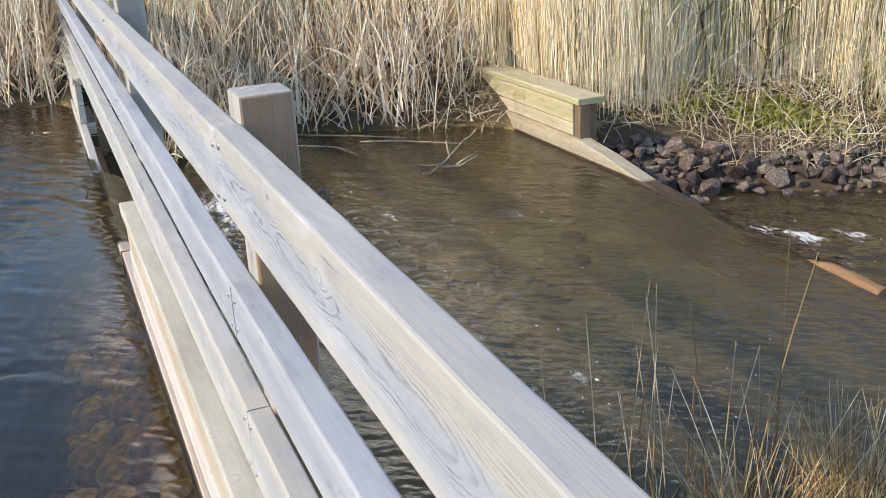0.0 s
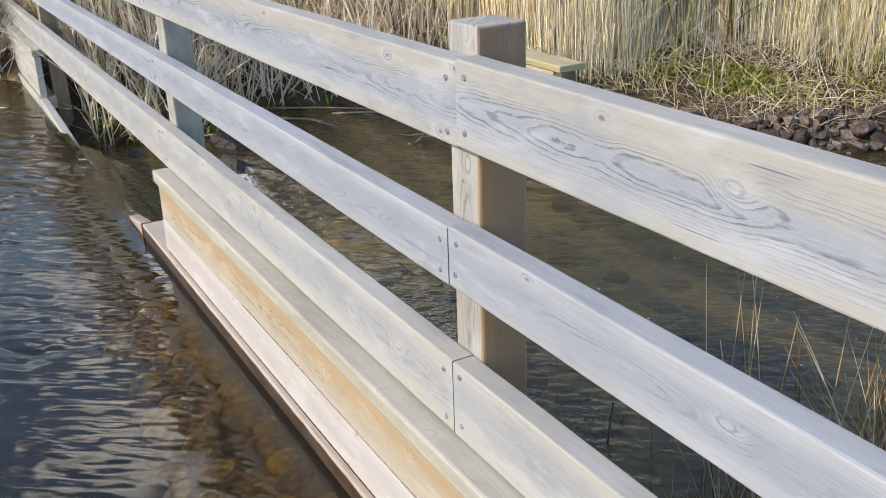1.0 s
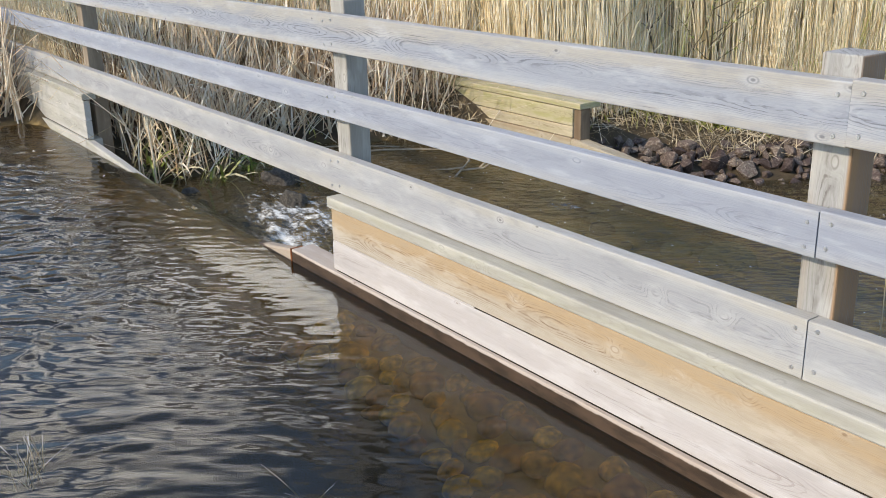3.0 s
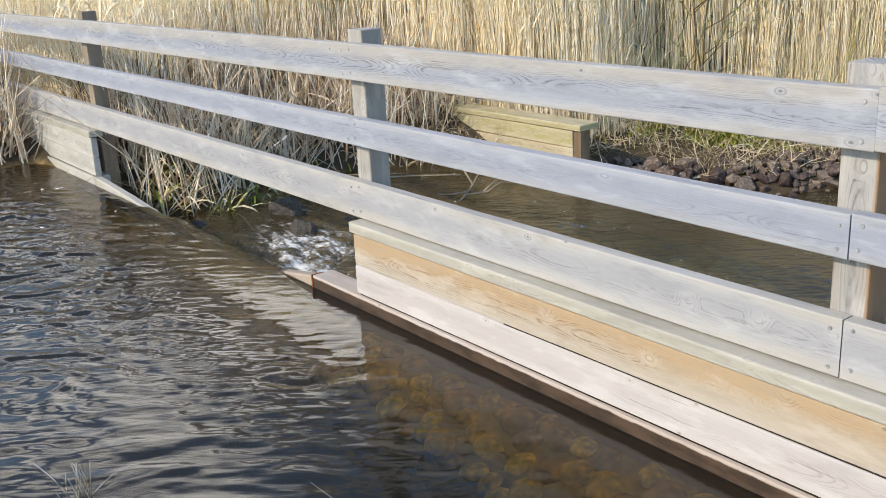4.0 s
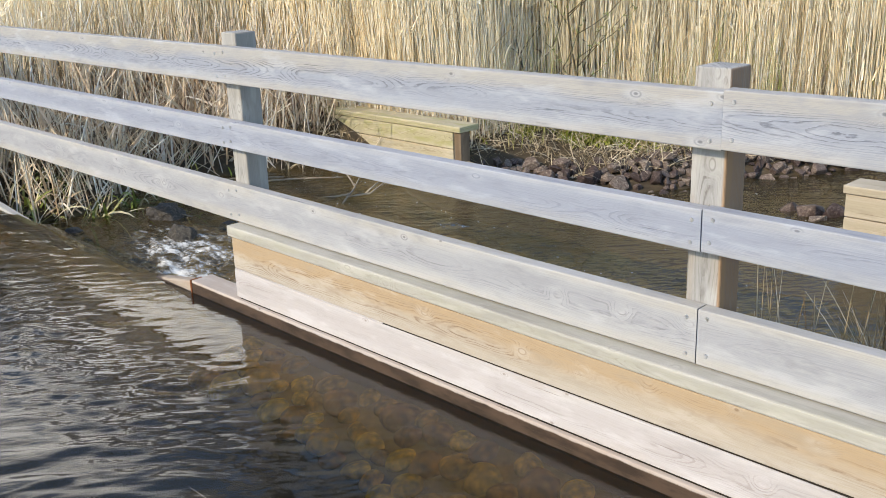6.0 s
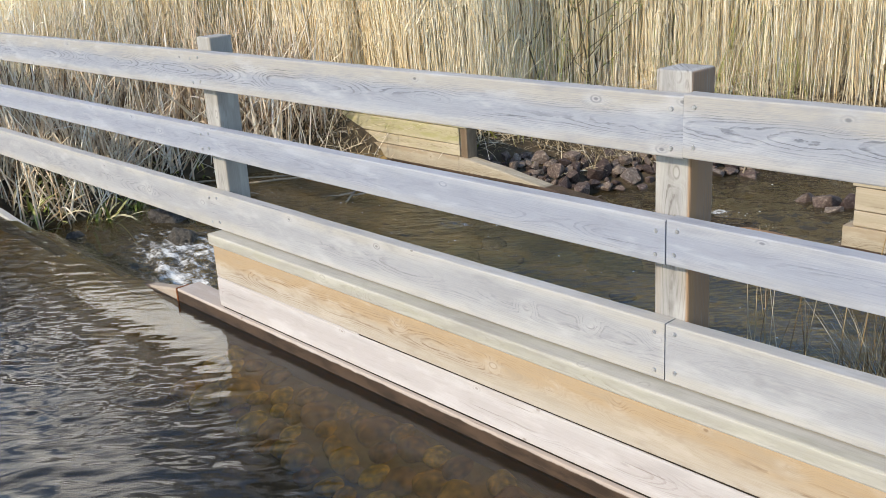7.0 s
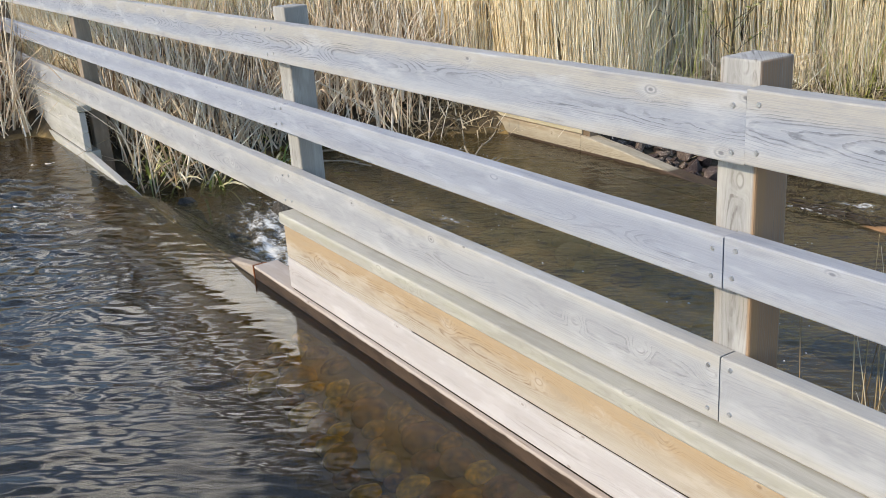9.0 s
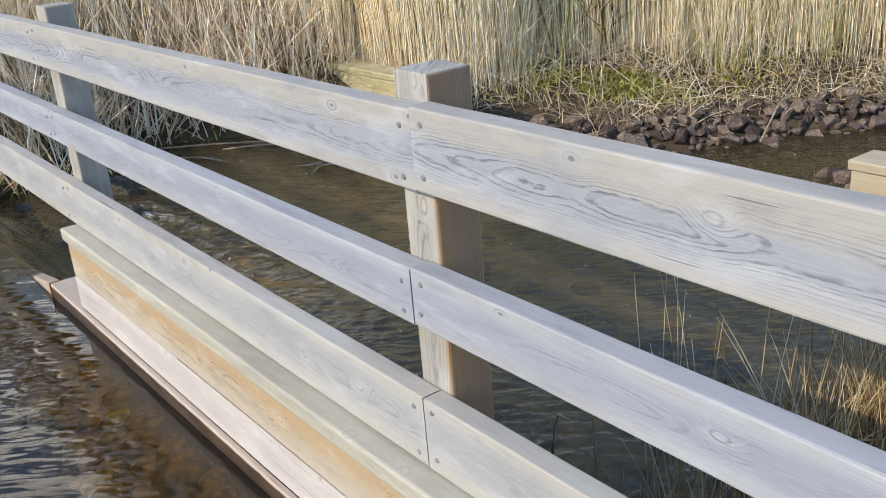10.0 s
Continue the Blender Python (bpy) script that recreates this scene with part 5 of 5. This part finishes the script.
for k, (a, b) in enumerate((((-5.25, 1.42), (-4.70, 2.05)), ((-4.95, 1.30), (-4.62, 1.62)), ((-4.8, 1.75), (-4.35, 2.32)), ((-4.72, 1.55), (-4.45, 1.62)), ((-4.72, 0.95), (-4.25, 1.02)))):
    pts = [(a[0] + (b[0] - a[0]) * t + 0.012 * math.sin(6 * t + k), a[1] + (b[1] - a[1]) * t + 0.01 * math.cos(5 * t), Z_MID + 0.006 + 0.012 * math.sin(2.6 * t)) for t in np.linspace(0, 1, 7)]
    stick("reed_stem", pts, 0.008, M_TWIG, "pale dead reed stem floating at the water's edge", "reed stem", "floating stems")
branch = thing("drift_branch", (-3.85, 2.02, Z_MID), "grey forked dead branch caught in the stream", "branch")
fork = [((-3.80, 1.88, -0.19), (-3.85, 2.02, -0.13), (-3.92, 2.18, -0.03)), ((-3.82, 1.95, -0.16), (-3.72, 2.06, -0.14), (-3.68, 2.16, -0.08)),
        ((-3.86, 2.05, -0.12), (-3.98, 2.08, -0.05), (-4.03, 2.10, 0.06)), ((-3.84, 1.99, -0.15), (-3.93, 1.93, -0.17), (-4.05, 1.86, -0.185)),
        ((-3.74, 2.04, -0.14), (-3.74, 2.12, -0.10), (-3.78, 2.19, -0.10)), ((-3.90, 2.14, -0.05), (-3.86, 2.20, 0.0), (-3.85, 2.24, 0.05))]
for p, q, r in fork:
    p, q, r = Vector(p), Vector(q), Vector(r)
    put_under(part("twig", tube([p, p.lerp(q, 0.5) + Vector((0.006, -0.004, 0.004)), q, q.lerp(r, 0.5) + Vector((-0.005, 0.004, 0)), r], [0.008, 0.007, 0.0065, 0.005, 0.003]), M_TWIG, branch), branch)
pts = [(-2.35, 4.35, -0.30), (-2.5, 4.75, -0.16), (-2.6, 5.2, -0.05), (-2.8, 5.6, 0.08)]
stick("drift_twig", pts, 0.007, M_TWIG, "thin pale dead twig lying over the stones", "twig")
# dark litter caught on the crest of the second weir
litter = thing("drift_litter", (-1.8, Y_FAR, Z_MID), "dark wet twigs and leaves caught on the weir sill", "driftwood")
rl = random.Random(23)
for k in range(60):
    o = Vector((-2.08 + 0.62 * rl.random(), Y_FAR - 0.03 + rl.gauss(0, 0.022), Z_MID + rl.uniform(-0.012, 0.022)))
    d = Vector((rl.uniform(0.03, 0.12), rl.uniform(-0.04, 0.04), rl.uniform(-0.012, 0.014)))
    put_under(part("twig", tube([o, o + d * 0.5 + Vector((0, 0.006, 0.004)), o + d], [0.005, 0.0042, 0.002], 5), M_DARKTWIG, litter), litter)
# a stripped log along the crest of the second weir
log_bm = tube([(-1.60 + 0.50 * t, Y_FAR - 0.078 + 0.010 * math.sin(5 * t), Z_MID - 0.036 + 0.014 * t) for t in np.linspace(0, 1, 26)], [0.022 + 0.024 * min(1.0, 3 * t) for t in np.linspace(0, 1, 26)], 14)
for v in log_bm.verts:
    v.co += Vector((0, 1, 1)) * (0.008 * noise.noise(v.co * 9) + 0.003 * noise.noise(v.co * 34))
log_ob = solid("log", log_bm, M_REDLOG, "wet orange-brown stripped log lying along the weir crest", "log")
log_at = log_ob.data.attributes.new("board", "FLOAT", "POINT")
log_at.data.foreach_set("value", np.full(len(log_ob.data.vertices), 0.37, dtype=np.float32))
# the white bent twig in front of the tufts
stick("drift_twig", [(-0.56, 0.82, -0.19), (-0.50, 0.78, -0.05), (-0.42, 0.72, 0.05), (-0.34, 0.69, 0.08)], 0.004, M_TWIG, "thin pale dead twig on the near bank", "twig")


# pale bits of reed leaf afloat on the pool
def floating_leaf(cx, cy, size, turn):
    bm = bmesh.new()
    ring = []
    for k in range(10):
        a = k * 0.6283
        r = size * (0.75 + 0.3 * math.sin(3 * a + turn))
        ux, uy = r * 1.6 * math.cos(a), r * 0.5 * math.sin(a)
        x, y = cx + ux * math.cos(turn) - uy * math.sin(turn), cy + ux * math.sin(turn) + uy * math.cos(turn)
        ring.append((x, y, Z_UP + 0.004 + 0.25 * size * math.cos(a) ** 2))
    top = [bm.verts.new(p) for p in ring]
    low = [bm.verts.new((x, y, z - 0.002)) for x, y, z in ring]
    bm.faces.new(top)
    bm.faces.new(low[::-1])
    for k in range(10):
        bm.faces.new((low[k], low[(k + 1) % 10], top[(k + 1) % 10], top[k]))
    return solid("floating_leaf", bm, M_REEDPALE, "small pale dead leaf floating on the pool", "leaf", "leaves on the pool")


for k, (cx, cy) in enumerate(((-5.3, -0.35), (-5.25, -0.26), (-4.36, -0.21), (-4.33, -0.63))):
    floating_leaf(cx, cy, 0.016 + 0.006 * math.sin(k * 2.1), k * 1.3)


# ---- foam ----
def foam(name, spots, label):
    """spots: x, y, spread along x, spread along y, count, size."""
    vs, fs, k = [], [], 0
    for sx, sy, wx, wy, cnt, size in spots:
        px, py = rng.normal(sx, wx, cnt), rng.normal(sy, wy, cnt)
        pz = np.where(py > Y_FAR, low_z(px, py), mid_z(px, py))
        for a, b, c in zip(px, py, pz):
            r = size * (0.25 + 0.75 * rng.random() ** 2)
            ang = np.arange(7) * 0.8976 + rng.random()
            rad = r * (0.6 + 0.7 * rng.random(7))
            st = 1.0 + 1.6 * rng.random()
            hgt = c + 0.002
            vs += [(a + rad[i] * math.cos(ang[i]) * st, b + rad[i] * math.sin(ang[i]), hgt - 0.003) for i in range(7)]
            vs += [(a + 0.55 * rad[i] * math.cos(ang[i]) * st, b + 0.55 * rad[i] * math.sin(ang[i]), hgt + r * 0.10) for i in range(7)]
            fs += [(k + i, k + (i + 1) % 7, k + 7 + (i + 1) % 7, k + 7 + i) for i in range(7)]
            fs += [(k + 7, k + 8, k + 9, k + 10), (k + 7, k + 10, k + 11, k + 12)]
            k += 14
    ob = mesh_from(name, np.array(vs), np.array(fs), M_FOAM, True)
    return tagged(ob, label, "foam", kind="stuff")


foam("foam_flecks", [(-3.4, 0.6, 0.35, 0.2, 18, 0.0035), (-2.84, 1.94, 0.3, 0.14, 12, 0.005), (-3.08, 1.36, 0.4, 0.2, 12, 0.004), (-1.03, 1.31, 0.10, 0.10, 7, 0.006), (-1.15, 1.74, 0.4, 0.3, 16, 0.005),
              (-2.0, 1.4, 0.8, 0.6, 60, 0.0048), (-3.2, 1.7, 0.7, 0.5, 40, 0.0045), (-4.2, 1.9, 0.4, 0.4, 18, 0.0045)], "small foam flecks drifting on the stream")
foam("foam_flecks", [(-2.0, 3.5, 0.3, 0.12, 24, 0.005), (-1.7, 4.2, 0.4, 0.4, 26, 0.005)], "small foam flecks drifting below the second weir")
